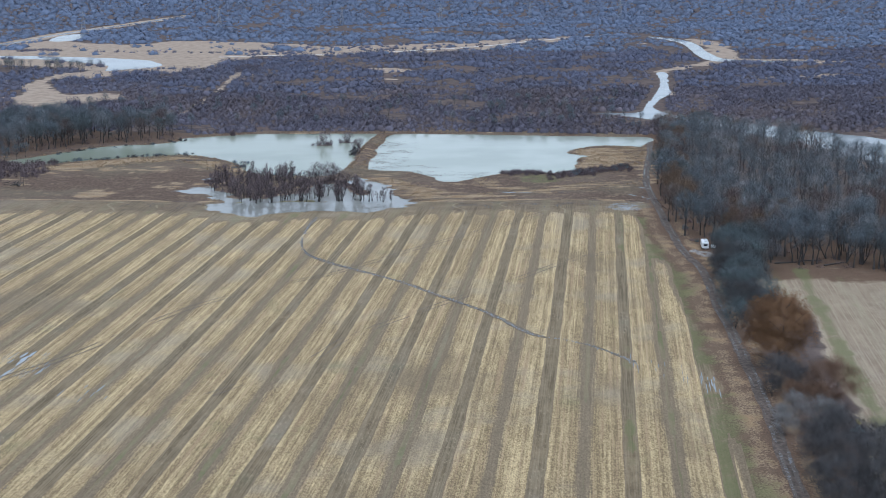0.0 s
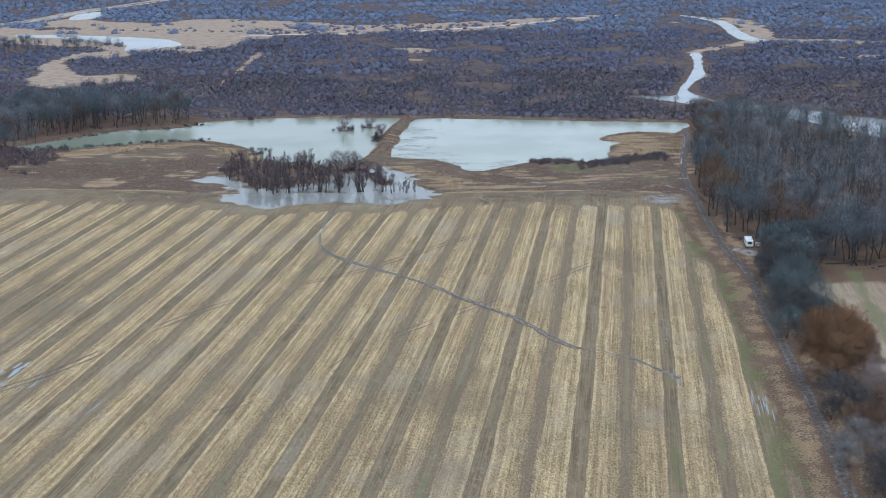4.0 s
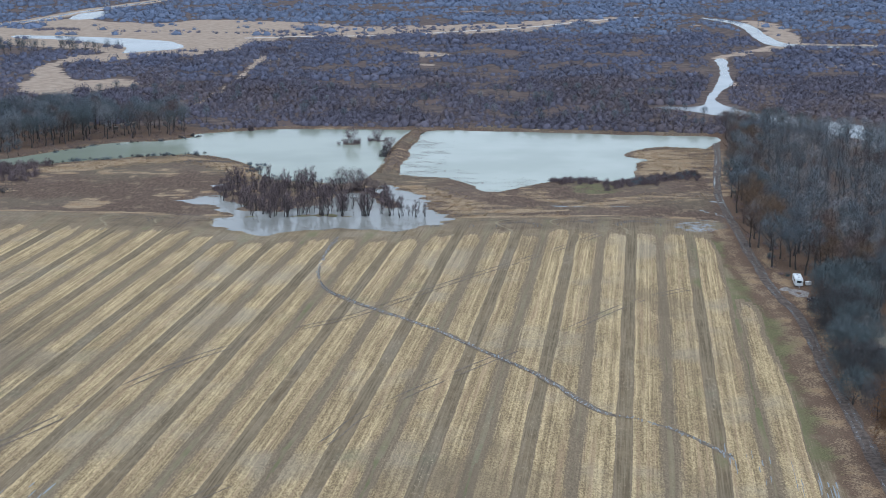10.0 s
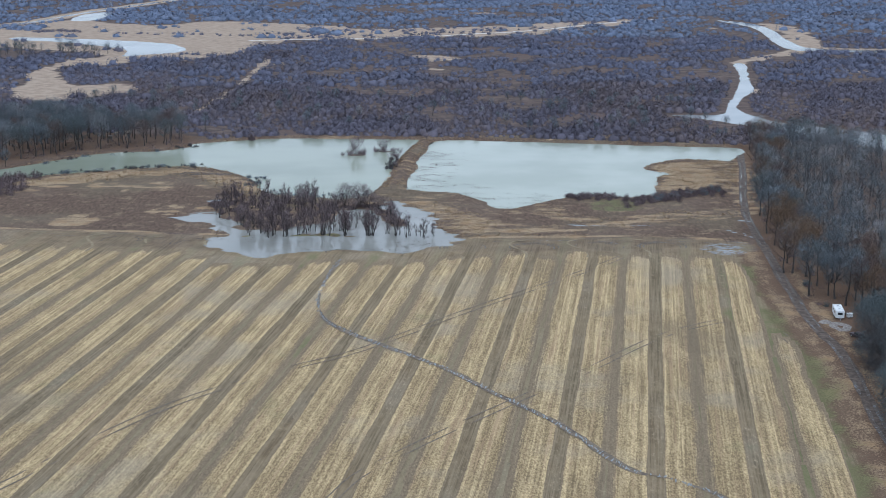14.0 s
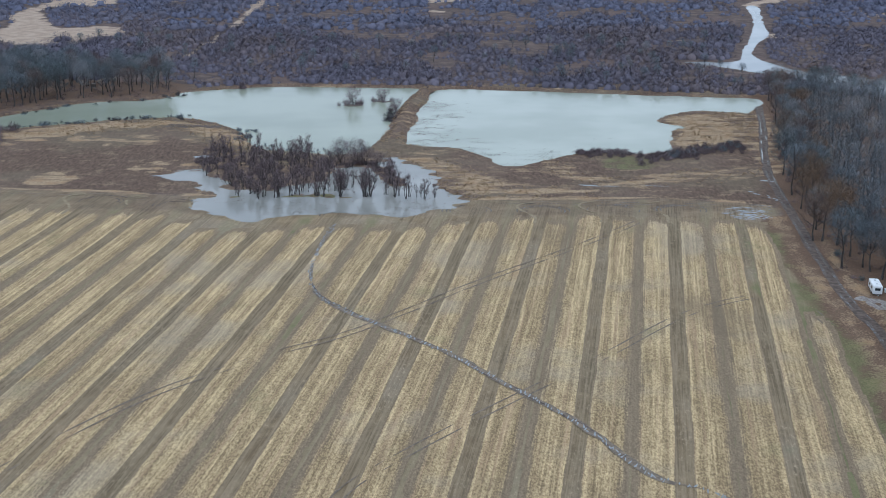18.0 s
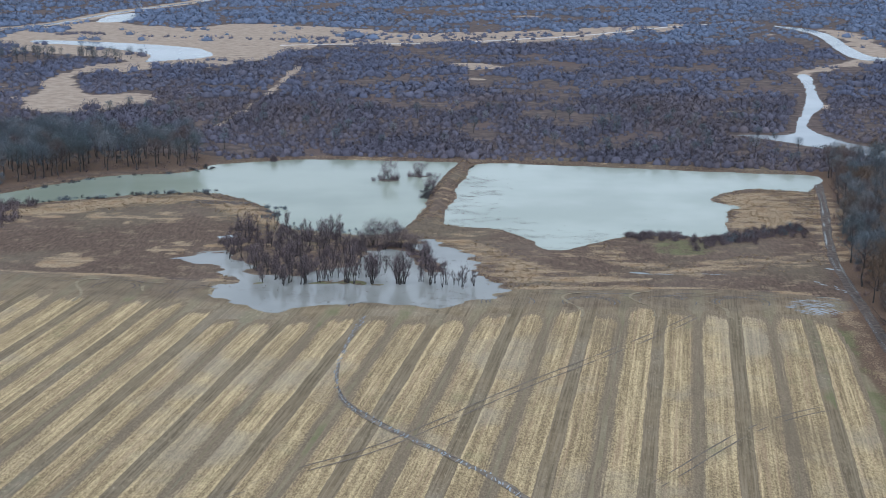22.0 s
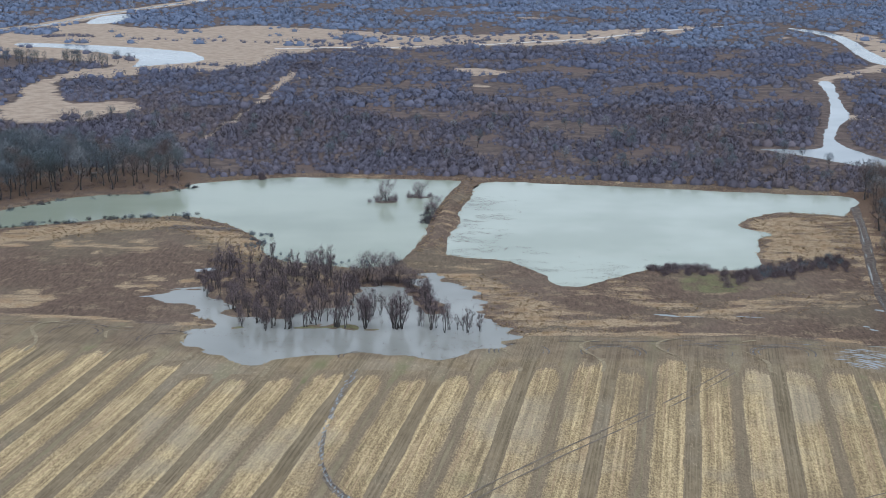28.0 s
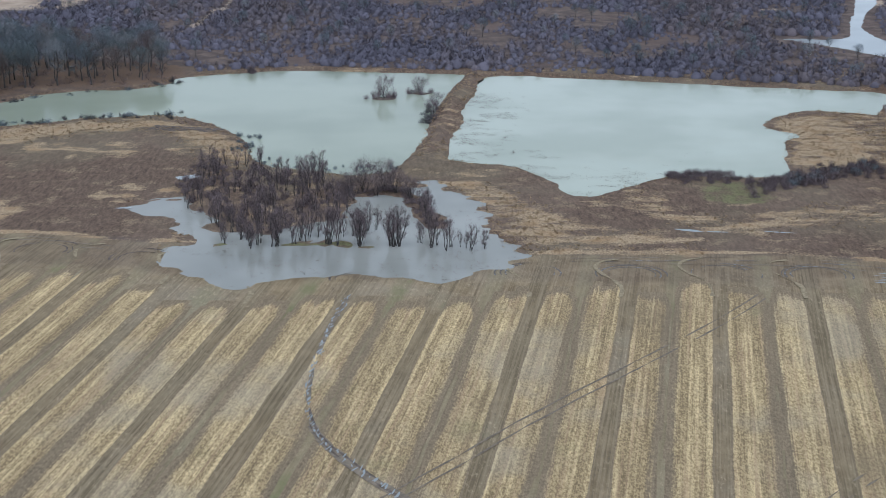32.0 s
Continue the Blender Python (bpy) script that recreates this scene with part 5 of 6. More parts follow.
# tree clump on the far meadow
rng = np.random.default_rng(521)
px = rng.uniform(-330, -205, 84)
py = np.interp(px, (-330, -205), (1092, 1078)) + rng.uniform(-26, 18, 84)
joined_trees("meadow_clump", np.stack([px, py], 1), rng.uniform(0.4, 0.65, 84), LIGHT_TREES, TWIG, "bare grey trees in a clump beside the oxbow pond", 523)

# single taller bare trees in the marsh
x, y, deep, rng = stand(outline([(-180, 750), (-60, 735), (60, 722), (150, 702), (190, 800), (215, 960), (60, 1000), (-120, 980)]), 17, 531)
ok = ~wet_or_bare(x, y, 3)
x, y = x[ok], y[ok]
for i in range(min(len(x), 150)):
    if rng.uniform() < 0.45 + (0.35 if x[i] > 60 and y[i] < 830 else 0):
        kind = SILVER_TREES if rng.uniform() < 0.3 else GREY_TREES
        plant("marsh_tree", kind[rng.integers(len(kind))], x[i], y[i], rng.uniform(0.32, 0.55), rng.uniform(0, 6.28),
              "small bare grey tree standing among marsh shrubs", "tree", "bare trees of the marsh")

# ---- hedge between the two fields ----
HEDGE = [tree_meshes(460 + k, BARK, SAGE if k != 1 else DARKTWIG, h=11, spread=5.4, twigs=13000, width=0.02, stems=4, fork=0.06, dome=0.8) for k in range(3)]
DARKBUSH = [tree_meshes(470 + k, BARK, DARKTWIG, h=8.5, spread=4.8, twigs=13000, width=0.016, stems=5, fork=0.05, dome=0.75) for k in range(3)]
PALEBUSH = [tree_meshes(480, BARK, PALETWIG, h=6.5, spread=3.6, twigs=9000, width=0.015, stems=6, fork=0.08, dome=0.55)]
BROWNTREE = [tree_meshes(485, BARK, RUSTLEAF, h=10, spread=5.0, twigs=9000, width=0.018, stems=4, fork=0.08, leaf=12000, leaf_size=0.09, dome=0.7, low=True)]
OAK = tree_meshes(490, BARK, RUSSET, h=20, spread=7.6, twigs=12000, width=0.02, fork=0.06, leaf=60000, leaf_size=0.13, upward=0.2, dome=0.88, lobed=0.6, low=True)
for hx, hy, s, k in ((101, 338, 0.72, 0), (106, 347, 0.95, 1), (103, 352, 0.7, 0), (107, 361, 1.05, 2), (113, 358, 0.9, 0), (113, 370, 1.1, 0), (107.5, 374, 0.75, 1), (113, 384, 1.15, 1),
                     (119, 392, 1.1, 2), (117, 401, 1.2, 0), (124, 407, 1.15, 0), (128, 398, 0.9, 1), (103, 329, 0.7, 1), (121, 415, 1.0, 2), (112, 393, 0.7, 2), (111, 346, 0.8, 2)):
    plant("hedge_tree", HEDGE[k], hx, hy, s * 1.12, hx * 1.7, "dense grey-green bare tree of the hedge along the track", "tree", "trees of the hedge")
plant("oak_tree", OAK, 101.5, 303, 1.05, 0.4, "broad oak holding orange-brown leaves beside the track", "tree", "")
for hx, hy, s, k in ((97.5, 290, 0.95, 0), (101, 284, 0.8, 1), (94, 284, 0.55, 2), (92, 249, 0.85, 1), (97, 247, 1.1, 0), (90, 239, 1.0, 2), (95, 233, 1.25, 0), (101, 238, 1.2, 1), (106, 243, 0.95, 2),
                     (89, 226, 1.05, 0), (97, 221, 1.25, 1), (104, 228, 1.1, 2), (86, 217, 0.9, 1), (93, 212, 1.15, 0), (101, 213, 1.1, 2), (109, 233, 0.9, 0), (110, 222, 1.0, 1), (99, 257, 0.8, 2),
                     (91, 204, 1.0, 1), (98, 203, 1.1, 2), (87, 233, 0.6, 0), (85, 207, 0.7, 2)):
    plant("hedge_bush", DARKBUSH[k], hx, hy, s * 1.1, hx * 2.3, "dark bare many-stemmed bush of the hedge", "bush", "bushes of the hedge")
for hx, hy, s in ((94, 267, 1.0), (99, 262, 1.05), (89.5, 260, 0.75), (91, 268, 0.6)):
    plant("pale_bush", PALEBUSH[0], hx, hy, s * 1.1, hx * 1.3, "pale silvery bare bush in the hedge", "bush", "bushes of the hedge")
for hx, hy, s in ((105, 276, 1.12), (100.5, 273, 0.7), (97, 278, 0.55)):
    plant("brown_tree", BROWNTREE[0], hx, hy, s * 1.1, hx, "small tree with sparse rust-brown leaves in the hedge", "tree", "trees of the hedge")
rng = np.random.default_rng(495)
gy = rng.uniform(195, 420, 420)
gx = np.interp(gy, (195, 240, 270, 303, 345, 380, 420), (95, 96, 98, 101, 107, 113, 121)) + rng.normal(0, 4.6, 420)
pick = gx > track_x(gy) + 3.2
gx, gy = gx[pick], gy[pick]
scatter("hedge_undergrowth", np.stack([gx, gy], 1), np.stack([rng.uniform(1.0, 2.2, len(gx)), rng.uniform(0.6, 2.2, len(gx))], 1), brush_shapes, BROWNTWIG,
        "low brown brambles and dead growth at the foot of the hedge", "undergrowth", 497)

# ---- bare trees in the flood water ----
FLOOD_TREES = [tree_meshes(600 + k, BARK, BROWNTWIG, h=9.2, spread=2.2, twigs=1500, width=0.015, stems=2 + k % 3, fork=0.22, upward=1.2, girth=0.95, dome=0.12) for k in range(5)]
WILLOW = [tree_meshes(620 + k, BARK, BROWNTWIG, h=6.6, spread=3.0, twigs=4800, width=0.016, stems=9, fork=0.02, upward=0.8, girth=1.4, dome=0.45) for k in range(3)]
rng = np.random.default_rng(541)
for bx, by, n, s in ((-47, 526, 3, 0.55), (-40, 524.5, 5, 0.72), (-35, 525, 5, 0.85), (-30, 527, 4, 0.75), (-23, 526, 4, 0.9), (-16, 525, 6, 1.0), (-7.5, 525, 8, 1.05), (-2, 526, 2, 0.6),
                     (2.3, 524, 4, 0.95), (5.2, 522.5, 1, 0.8), (8.4, 523, 4, 0.62), (12, 523, 2, 0.7), (-44, 529, 4, 0.7), (-27, 531, 4, 0.75), (-18.5, 532, 4, 0.85), (-12, 535, 3, 0.8), (1, 541, 5, 0.85), (-2, 551, 4, 0.7)):
    for i in range(n):
        plant("flood_tree", FLOOD_TREES[rng.integers(5)], bx + rng.normal(0, 1.1), by + rng.normal(0, 0.8), s * rng.uniform(0.85, 1.3), rng.uniform(0, 6.28),
              "slender bare tree standing in shallow flood water", "tree", "bare trees in the flood water")
px, py = rng.uniform(-66, -18, 420), rng.uniform(528, 590, 420)
ok = (inside(ISLE, px, py) > -2.5) & (wobble(px, py, 8, 58) > -0.45)
for bx, by in zip(px[ok][:120], py[ok][:120]):
    plant("flood_tree", FLOOD_TREES[rng.integers(5)], bx, by, rng.uniform(0.5, 0.95), rng.uniform(0, 6.28),
          "slender bare tree of the dense flooded thicket", "tree", "bare trees of the flooded thicket")
for bx, by, s in ((-17, 566, 1.45), (-12, 568, 1.3), (-21, 564, 0.9), (-9, 565, 1.1), (-5, 560, 0.95), (-14, 563, 1.0), (-30, 574, 0.9)):
    plant("willow", WILLOW[int(bx) % 3], bx, by, s, bx, "spreading bare grey willow behind the flooded thicket", "tree", "")

SHRUB_KINDS = [shrub_shape(640 + k, 380, 0.012, 0.75, 1.0, 0.3) for k in range(4)]
BRUSH_KINDS = [shrub_shape(660 + k, 150, 0.018, 0.75, 1.0, 0.3) for k in range(4)]
SHRUB_MESH = {}
for tint, mat in (("purple", BROWNTWIG), ("grey", TWIG), ("sage", SAGE)):
    for k, (v, f, normals) in enumerate(SHRUB_KINDS):
        me = raw_mesh("shrub", v, f, mat)
        rounded(me, normals)
        give(me, "tone", np.random.default_rng(k).uniform(0, 1, len(v) // 3).repeat(3))
        SHRUB_MESH[tint, k] = me


def shrub(x, y, w, h, tint, label, group, k=0, z=None):
    ob = new("shrub", SHRUB_MESH[tint, k % 4])
    gz = float(land(np.array([x]), np.array([y]))[0]) if z is None else z
    ob.matrix_world = Matrix.LocRotScale((x, y, gz - 0.05), Euler((0, 0, x * 3.1 + y)), (w, w, h))
    return tagged(ob, label, "shrub", group)


rng = np.random.default_rng(551)
px, py = rng.uniform(-66, -18, 200), rng.uniform(528, 592, 200)
ok = inside(ISLE, px, py) > -1.5
for i, (a, b) in enumerate(zip(px[ok][:60], py[ok][:60])):
    shrub(a, b, rng.uniform(1.4, 2.6), rng.uniform(2.0, 4.2), "purple", "bare purple-brown shrub in a dense wet thicket", "shrubs of the flooded thicket", i)
at = ISLET[rng.integers(0, len(ISLET), 70)] + rng.normal(0, 1.3, (70, 2))
more = np.stack([rng.uniform(-66, -18, 300), rng.uniform(528, 592, 300)], 1)
more = more[inside(ISLE, more[:, 0], more[:, 1]) > -1]
at = np.concatenate([at, more])
scatter("thicket", at, np.stack([rng.uniform(0.9, 2.0, len(at)), rng.uniform(0.8, 2.6, len(at))], 1), SHRUB_KINDS, BROWNTWIG,
        "dense bare purple-brown thicket on wet ground", "shrubs", 553)
for i in range(26):
    a = 64 + 17 * i / 26 + rng.uniform(-1, 1)
    shrub(a, 582 + rng.uniform(-2, 2.5), rng.uniform(1.6, 2.8), rng.uniform(1.6, 3.0), "purple", "low dark bare shrub on the pond bank", "shrubs of the pond bank", i)
for i in range(13):
    shrub(rng.uniform(80, 96), rng.uniform(561, 578), rng.uniform(1.8, 3.2), rng.uniform(1.8, 3.2), "purple", "low grey bare shrub on the grassy bank", "shrubs of the grassy bank", i)
for i in range(20):
    a = rng.uniform(94, 123)
    shrub(a, np.interp(a, (94, 123), (576, 592)) + rng.uniform(-4.5, 3.5), rng.uniform(1.8, 3.4), rng.uniform(1.8, 3.4), "grey", "low grey bare shrub on the grassy bank", "shrubs of the grassy bank", i)
gx = rng.uniform(64, 124, 200)
gy = np.interp(gx, (64, 80, 88, 96, 124), (583, 581, 571, 576, 592)) + rng.normal(0, 3.6, 200)
pick = inside(RIGHT_POND, gx, gy) < -0.5
gx, gy = gx[pick], gy[pick]
scatter("bank_brush", np.stack([gx, gy], 1), np.stack([rng.uniform(1.1, 2.6, len(gx)), rng.uniform(1.0, 3.4, len(gx))], 1), SHRUB_KINDS, BROWNTWIG,
        "low bare purple-grey brush along the pond bank", "shrubs", 555)
for bx, by, w, k in ((-17, 671, 1.25, 0), (-5, 679, 0.95, 1), (-67, 709, 0.5, 1)):
    plant("willow", WILLOW[k], bx, by, w, bx, "bare grey willow on a drowned islet in the pond", "tree", "willows on the islets", -0.2)
at = np.concatenate([rng.normal(0, 1, (7, 2)) * (2.6, 1.2) + (-17, 671), rng.normal(0, 1, (5, 2)) * (1.9, 1.0) + (-5, 679), rng.normal(0, 1, (6, 2)) * (0.8, 0.6) + (-67, 709)])
scatter("islet_brush", at, np.stack([rng.uniform(1.2, 2.8, len(at)), rng.uniform(1.6, 5.6, len(at))], 1), SHRUB_KINDS, BROWNTWIG,
        "dense fan of bare branches on a drowned islet", "shrubs", 561, 0.0, -0.2)
at = np.stack([rng.normal(-1.6, 0.9, 26), rng.uniform(637, 662, 26)], 1)
scatter("dam_brush", at, np.stack([rng.uniform(0.8, 2.0, len(at)), rng.uniform(0.8, 3.4, len(at))], 1), SHRUB_KINDS, DARKTWIG,
        "dark bare brush along the foot of the earth dam", "shrubs", 565)
for bx, by, w, k in ((0.5, 655, 0.95, 0), (-0.5, 648, 0.85, 1), (0.2, 641, 0.4, 2), (14, 704, 0.3, 0)):
    plant("willow", WILLOW[k], bx, by, w, by, "bare grey willow beside the earth dam", "tree", "")
for i in range(16):
    shrub(-55 + rng.uniform(-3.5, 4), 613 + rng.uniform(-9, 9), rng.uniform(0.9, 1.7), rng.uniform(1.2, 2.6), "grey", "small dark shrub standing in the pond's edge", "shrubs in the pond's edge", i, -0.2)
for i in range(26):
    a = rng.uniform(-50, -8)
    shrub(a, np.interp(a, (-50, -37, -22, -8), (594, 588, 585, 588)) + rng.uniform(-2, 4), rng.uniform(0.7, 1.6), rng.uniform(0.8, 1.8), "grey", "small dark shrub standing in the pond's edge", "shrubs in the pond's edge", i, -0.2)
for i in range(34):
    a = -80 - 70 * rng.uniform(0, 1) ** 0.7
    up = i % 3
    b = np.interp(a, (-151, -134, -121, -96, -75), (623, 632, 636, 645, 644)) + rng.uniform(-1, 3.5) if up else np.interp(a, (-150, -132, -104, -92), (652, 672, 682, 694)) + rng.uniform(-4, 1)
    shrub(a, b, rng.uniform(0.5, 1.0) * 2.4 * (1.0 if i % 4 else 1.5), rng.uniform(0.5, 1.6) * (1.0 if i % 4 else 2.0), "grey", "low bare shrub along the pond arm's shore", "shrubs along the pond arm", i)
for i in range(46):
    shrub(rng.uniform(-180, -141), rng.uniform(588, 626), rng.uniform(2.0, 3.8), rng.uniform(2.4, 4.8), "purple", "bare purple-brown shrub at the edge of the mud flat", "shrubs at the mud flat's edge", i)
gx, gy = rng.uniform(-196, -137, 520), rng.uniform(578, 636, 520)
pick = (inside(LEFT_POND, gx, gy) < -1.5) & (gx < np.interp(gy, (578, 600, 636), (-152, -137, -145)) + rng.normal(0, 2, 520))
gx, gy = gx[pick], gy[pick]
scatter("arm_brush", np.stack([gx, gy], 1), np.stack([rng.uniform(1.4, 3.0, len(gx)), rng.uniform(1.6, 4.6, len(gx))], 1), BRUSH_KINDS, BROWNTWIG,
        "dense bare purple-brown brush at the end of the pond arm", "shrubs", 557)
gx = rng.uniform(-152, -72, 230)
up = rng.uniform(0, 1, 230) < 0.55
gy = np.where(up, np.interp(gx, (-151, -134, -121, -96, -75), (623, 632, 636, 645, 644)), np.interp(gx, (-150, -132, -104, -92), (652, 672, 682, 694)) - 1) + rng.normal(0, 2.2, 230)
pick = wobble(gx, gy, 9, 57) > 0.12
gx, gy = gx[pick], gy[pick]
scatter("shore_brush", np.stack([gx, gy], 1), np.stack([rng.uniform(0.5, 1.7, len(gx)), rng.uniform(0.4, 2.4, len(gx))], 1), SHRUB_KINDS, DARKTWIG,
        "low dark brush and dead stems along the shore", "shrubs", 559)
for i in range(30):
    a = rng.uniform(113, 130)
    b = rng.uniform(440, 660)
    a = track_x(b) + rng.uniform(5, 9)
    shrub(a, b, rng.uniform(1.2, 2.2), rng.uniform(1.2, 2.6), "purple" if i % 3 else "sage", "low bare brush at the wood's edge", "brush at the wood's edge", i)


# ---- dry grass, reeds and cut stalks ----
def tuft_shape(seed, blades, width):
    rng = np.random.default_rng(seed)
    way = rng.normal(size=(blades, 3)) * (0.55, 0.55, 0.2) + np.array([0, 0, 1.0])
    way /= np.linalg.norm(way, axis=1, keepdims=True)
    start = rng.normal(size=(blades, 3)) * (0.35, 0.35, 0)
    v, f = thin(rng, start, way, rng.uniform(0.5, 1.1, blades), np.full(blades, width))
    f, normals = crown_normals(rng, v, f, (0, 0, -1.5), (1, 1, 1), 0.3)
    return v, f, normals


TUFTS = [tuft_shape(700 + k, 12, 0.06) for k in range(4)]
rng = np.random.default_rng(561)
gx, gy = rng.uniform(-160, 150, 60000), rng.uniform(518, 715, 60000)
grassy = np.full(len(gx), -30.0)
for g in (GRASS_A, GRASS_B, GRASS_C, GRASS_D):
    grassy = np.maximum(grassy, inside(g, gx, gy))
chance = soft(grassy + wobble(gx, gy, 12, 91) * 6, 8)
for shore in (LEFT_POND, RIGHT_POND, FLOOD):
    d = inside(shore, gx, gy)
    chance = np.maximum(chance, 0.8 * soft(1.6 - np.abs(d + 0.8), 2) * soft(wobble(gx, gy, 14, 93) + 0.2, 0.4))
chance *= (gx < track_x(gy) - 2) * np.where((gx > 30) & (gy < 600), 0.4, 1.0)
pick = rng.uniform(0, 1, len(gx)) < chance * 0.6
gx, gy = gx[pick][:9000], gy[pick][:9000]
scatter("dry_grass", np.stack([gx, gy], 1), np.stack([rng.uniform(0.4, 0.9, len(gx)), rng.uniform(0.3, 0.8, len(gx))], 1), TUFTS, DRYGRASS,
        "tufts of pale dry grass on the banks", "grass", 563)

rng = np.random.default_rng(571)
gx, gy = rng.uniform(0, 110, 26000), rng.uniform(560, 680, 26000)
d = inside(RIGHT_POND, gx, gy)
chance = soft(14 - d + wobble(gx, gy, 10, 95) * 12, 12) * (d > 0) * soft(wobble(gx * 0.5, gy, 3.5, 97) - 0.08, 0.3) * soft(60 - gx + wobble(gx, gy, 20, 96) * 30, 40)
pick = rng.uniform(0, 1, len(gx)) < chance * 0.55
gx, gy = gx[pick], gy[pick]
scatter("drowned_grass", np.stack([gx, gy], 1), np.stack([rng.uniform(0.4, 1.3, len(gx)), rng.uniform(0.2, 0.42, len(gx))], 1), TUFTS, REDDISH,
        "broken dry grass standing out of shallow water", "grass", 573, 0.0, WATER_Z - 0.08)

rng = np.random.default_rng(581)
gx, gy = rng.uniform(-72, 22, 2600), 498 + 54 * rng.uniform(0, 1, 2600) ** 1.3
pick = (inside(FLOOD, gx, gy) > 0.5) & ((wobble(gx, gy, 8, 98) + rng.uniform(-0.4, 0.4, 2600) > 0.3) | (beside(SHOAL, gx, gy) < 2.8) | (np.hypot((gx - 8) * 0.6, gy - 514) < 2.6))
gx, gy = gx[pick], gy[pick]
scatter("drowned_weeds", np.stack([gx, gy], 1), np.stack([rng.uniform(0.4, 1.1, len(gx)), rng.uniform(0.2, 0.5, len(gx))], 1), TUFTS, REDDISH,
        "dark dead weeds standing out of the flood water", "weeds", 583, 0.0, WATER_Z - 0.1)

rng = np.random.default_rng(591)
cx, cy = [], []
for a, b in LANES:
    n = 650
    yy = rng.uniform(215, 520, n)
    row = np.floor(rng.uniform(0, 1, n) ** 1.3 * 9)
    xx = a + (b - a) * (0.17 + 0.78 * (row + 0.3) / 9) + rng.normal(0, 0.1, n) + (yy - 417) * LEAN
    stop = headland_y(xx) - 19
    stop = np.where((xx > -66) & (xx < 24), np.minimum(stop, 495), stop)
    ok = (yy < stop) & (xx < track_x(yy) - 10) & (np.abs(xx) < 0.36 * yy + 25)
    cx.append(xx[ok])
    cy.append(yy[ok])
cx, cy = np.concatenate(cx), np.concatenate(cy)
STALKS = [tuft_shape(720 + k, 5, 0.075) for k in range(4)]
scatter("cut_stalks", np.stack([cx, cy], 1), np.stack([rng.uniform(0.18, 0.42, len(cx)), rng.uniform(0.15, 0.34, len(cx))], 1), STALKS, PALESTALK,
        "pale cut corn stalks and husks over the field", "stubble", 593, 0.04)


# ---- wet marks on the field ----
def arc_line(cx, cy, rx, ry, a0, a1):
    a = np.linspace(radians(a0), radians(a1), 40)
    return np.stack([cx + rx * np.cos(a), cy + ry * np.sin(a)], 1)


for i, (cx, cy) in enumerate(((22.2, 507), (44.0, 506.5), (64.6, 507), (84.4, 506.5), (-14.3, 503), (-87.0, 520), (-63.7, 515))):
    for j, k in enumerate((0.72, 0.88, 1.04)):
        ribbon("turning_rut", arc_line(cx + wobble(i, j, 1.5, 3) * 0.8, cy, 7.4 * k, 6.0 * k, -25, 200), 0.42, WETMUD if i < 4 else TRACK,
               "curved wet rut where a machine turned", 0.05 + 0.006 * j, 0.7, 60 + 5 * i + j, 0.3, gaps=-0.15)
        if i == 4 and j == 1:
            break
HOOK = ((-2.0, -3.5), (-1.2, 2.0), (-2.2, 6.0), (-4.8, 11.0), (-5.7, 15.0), (-3.8, 18.2), (0.2, 19.6))
for k in (-6, -5, -4, -3, 0, 1, 2, 3):
    hx = 8.7 + (19.1 if k > 0 else 19.45) * k + 79 * LEAN
    hy = float(headland_y(hx)) - 23 - (9 if k == -3 else 0)
    hook = outline([(hx + a + 0.25 * float(wobble(k * 3, b, 4, 3)), hy + b) for a, b in HOOK[:5 if k == -3 else 7]], False)
    ribbon("straw_swath", hook, 0.95, STREWN, "pale straw swath curving where the harvester turned", 0.135, 0.9, 160 + k, 0.3, gaps=-0.3)
for i in range(6):
    ribbon("turning_rut", arc_line(102.0 + 1.1 * i, 499.5 + (i % 3) * 1.3, 2.4 + 0.95 * i, 2.4 + 1.4 * i, 8 + 8 * i, 140 - 5 * i), 0.45, MURK,
           "curved rut filled with water", 0.07 + 0.005 * i, 1.2, 110 + i, 0.7, gaps=-0.05)
for side, k in ((-2.5, 141), (-4.6, 143), (-7.0, 145)):
    line = offset(HEADLAND, side)
    ribbon("headland_rut", line[(line[:, 0] > 24) & (line[:, 0] < 116)], 0.5, WETMUD if side == -4.6 else TREAD, "wheel rut along the headland", 0.05, 0.6, k, 0.8, gaps=-0.1)
    ribbon("headland_rut", line[(line[:, 0] < -62) & (line[:, 0] > -200)], 0.5, TREAD, "wheel rut along the headland", 0.05, 0.6, k + 1, 0.8, gaps=-0.1)


def pool(x, y, rx, ry, turn, seed, label="shallow puddle on wet soil"):
    """A small sheet of standing water with an uneven edge."""
    bm = bmesh.new()
    ring = []
    n = 26
    for k in range(n):
        w = 2 * math.pi * k / n
        r = 1 + 0.45 * float(wobble(math.cos(w) * 3 + seed * 7, math.sin(w) * 3, 2.0, seed))
        u, v = rx * r * math.cos(w), ry * r * math.sin(w)
        px, py = x + u * math.cos(turn) - v * math.sin(turn), y + u * math.sin(turn) + v * math.cos(turn)
        ring.append(bm.verts.new((px, py, 0.078 + 0.0011 * (seed % 19))))
    bm.faces.new(ring)
    me = bpy.data.meshes.new("puddle")
    bm.to_mesh(me)
    bm.free()
    me.materials.append(RIVER)
    return tagged(new("puddle", me), label, "puddle", "", "structure")


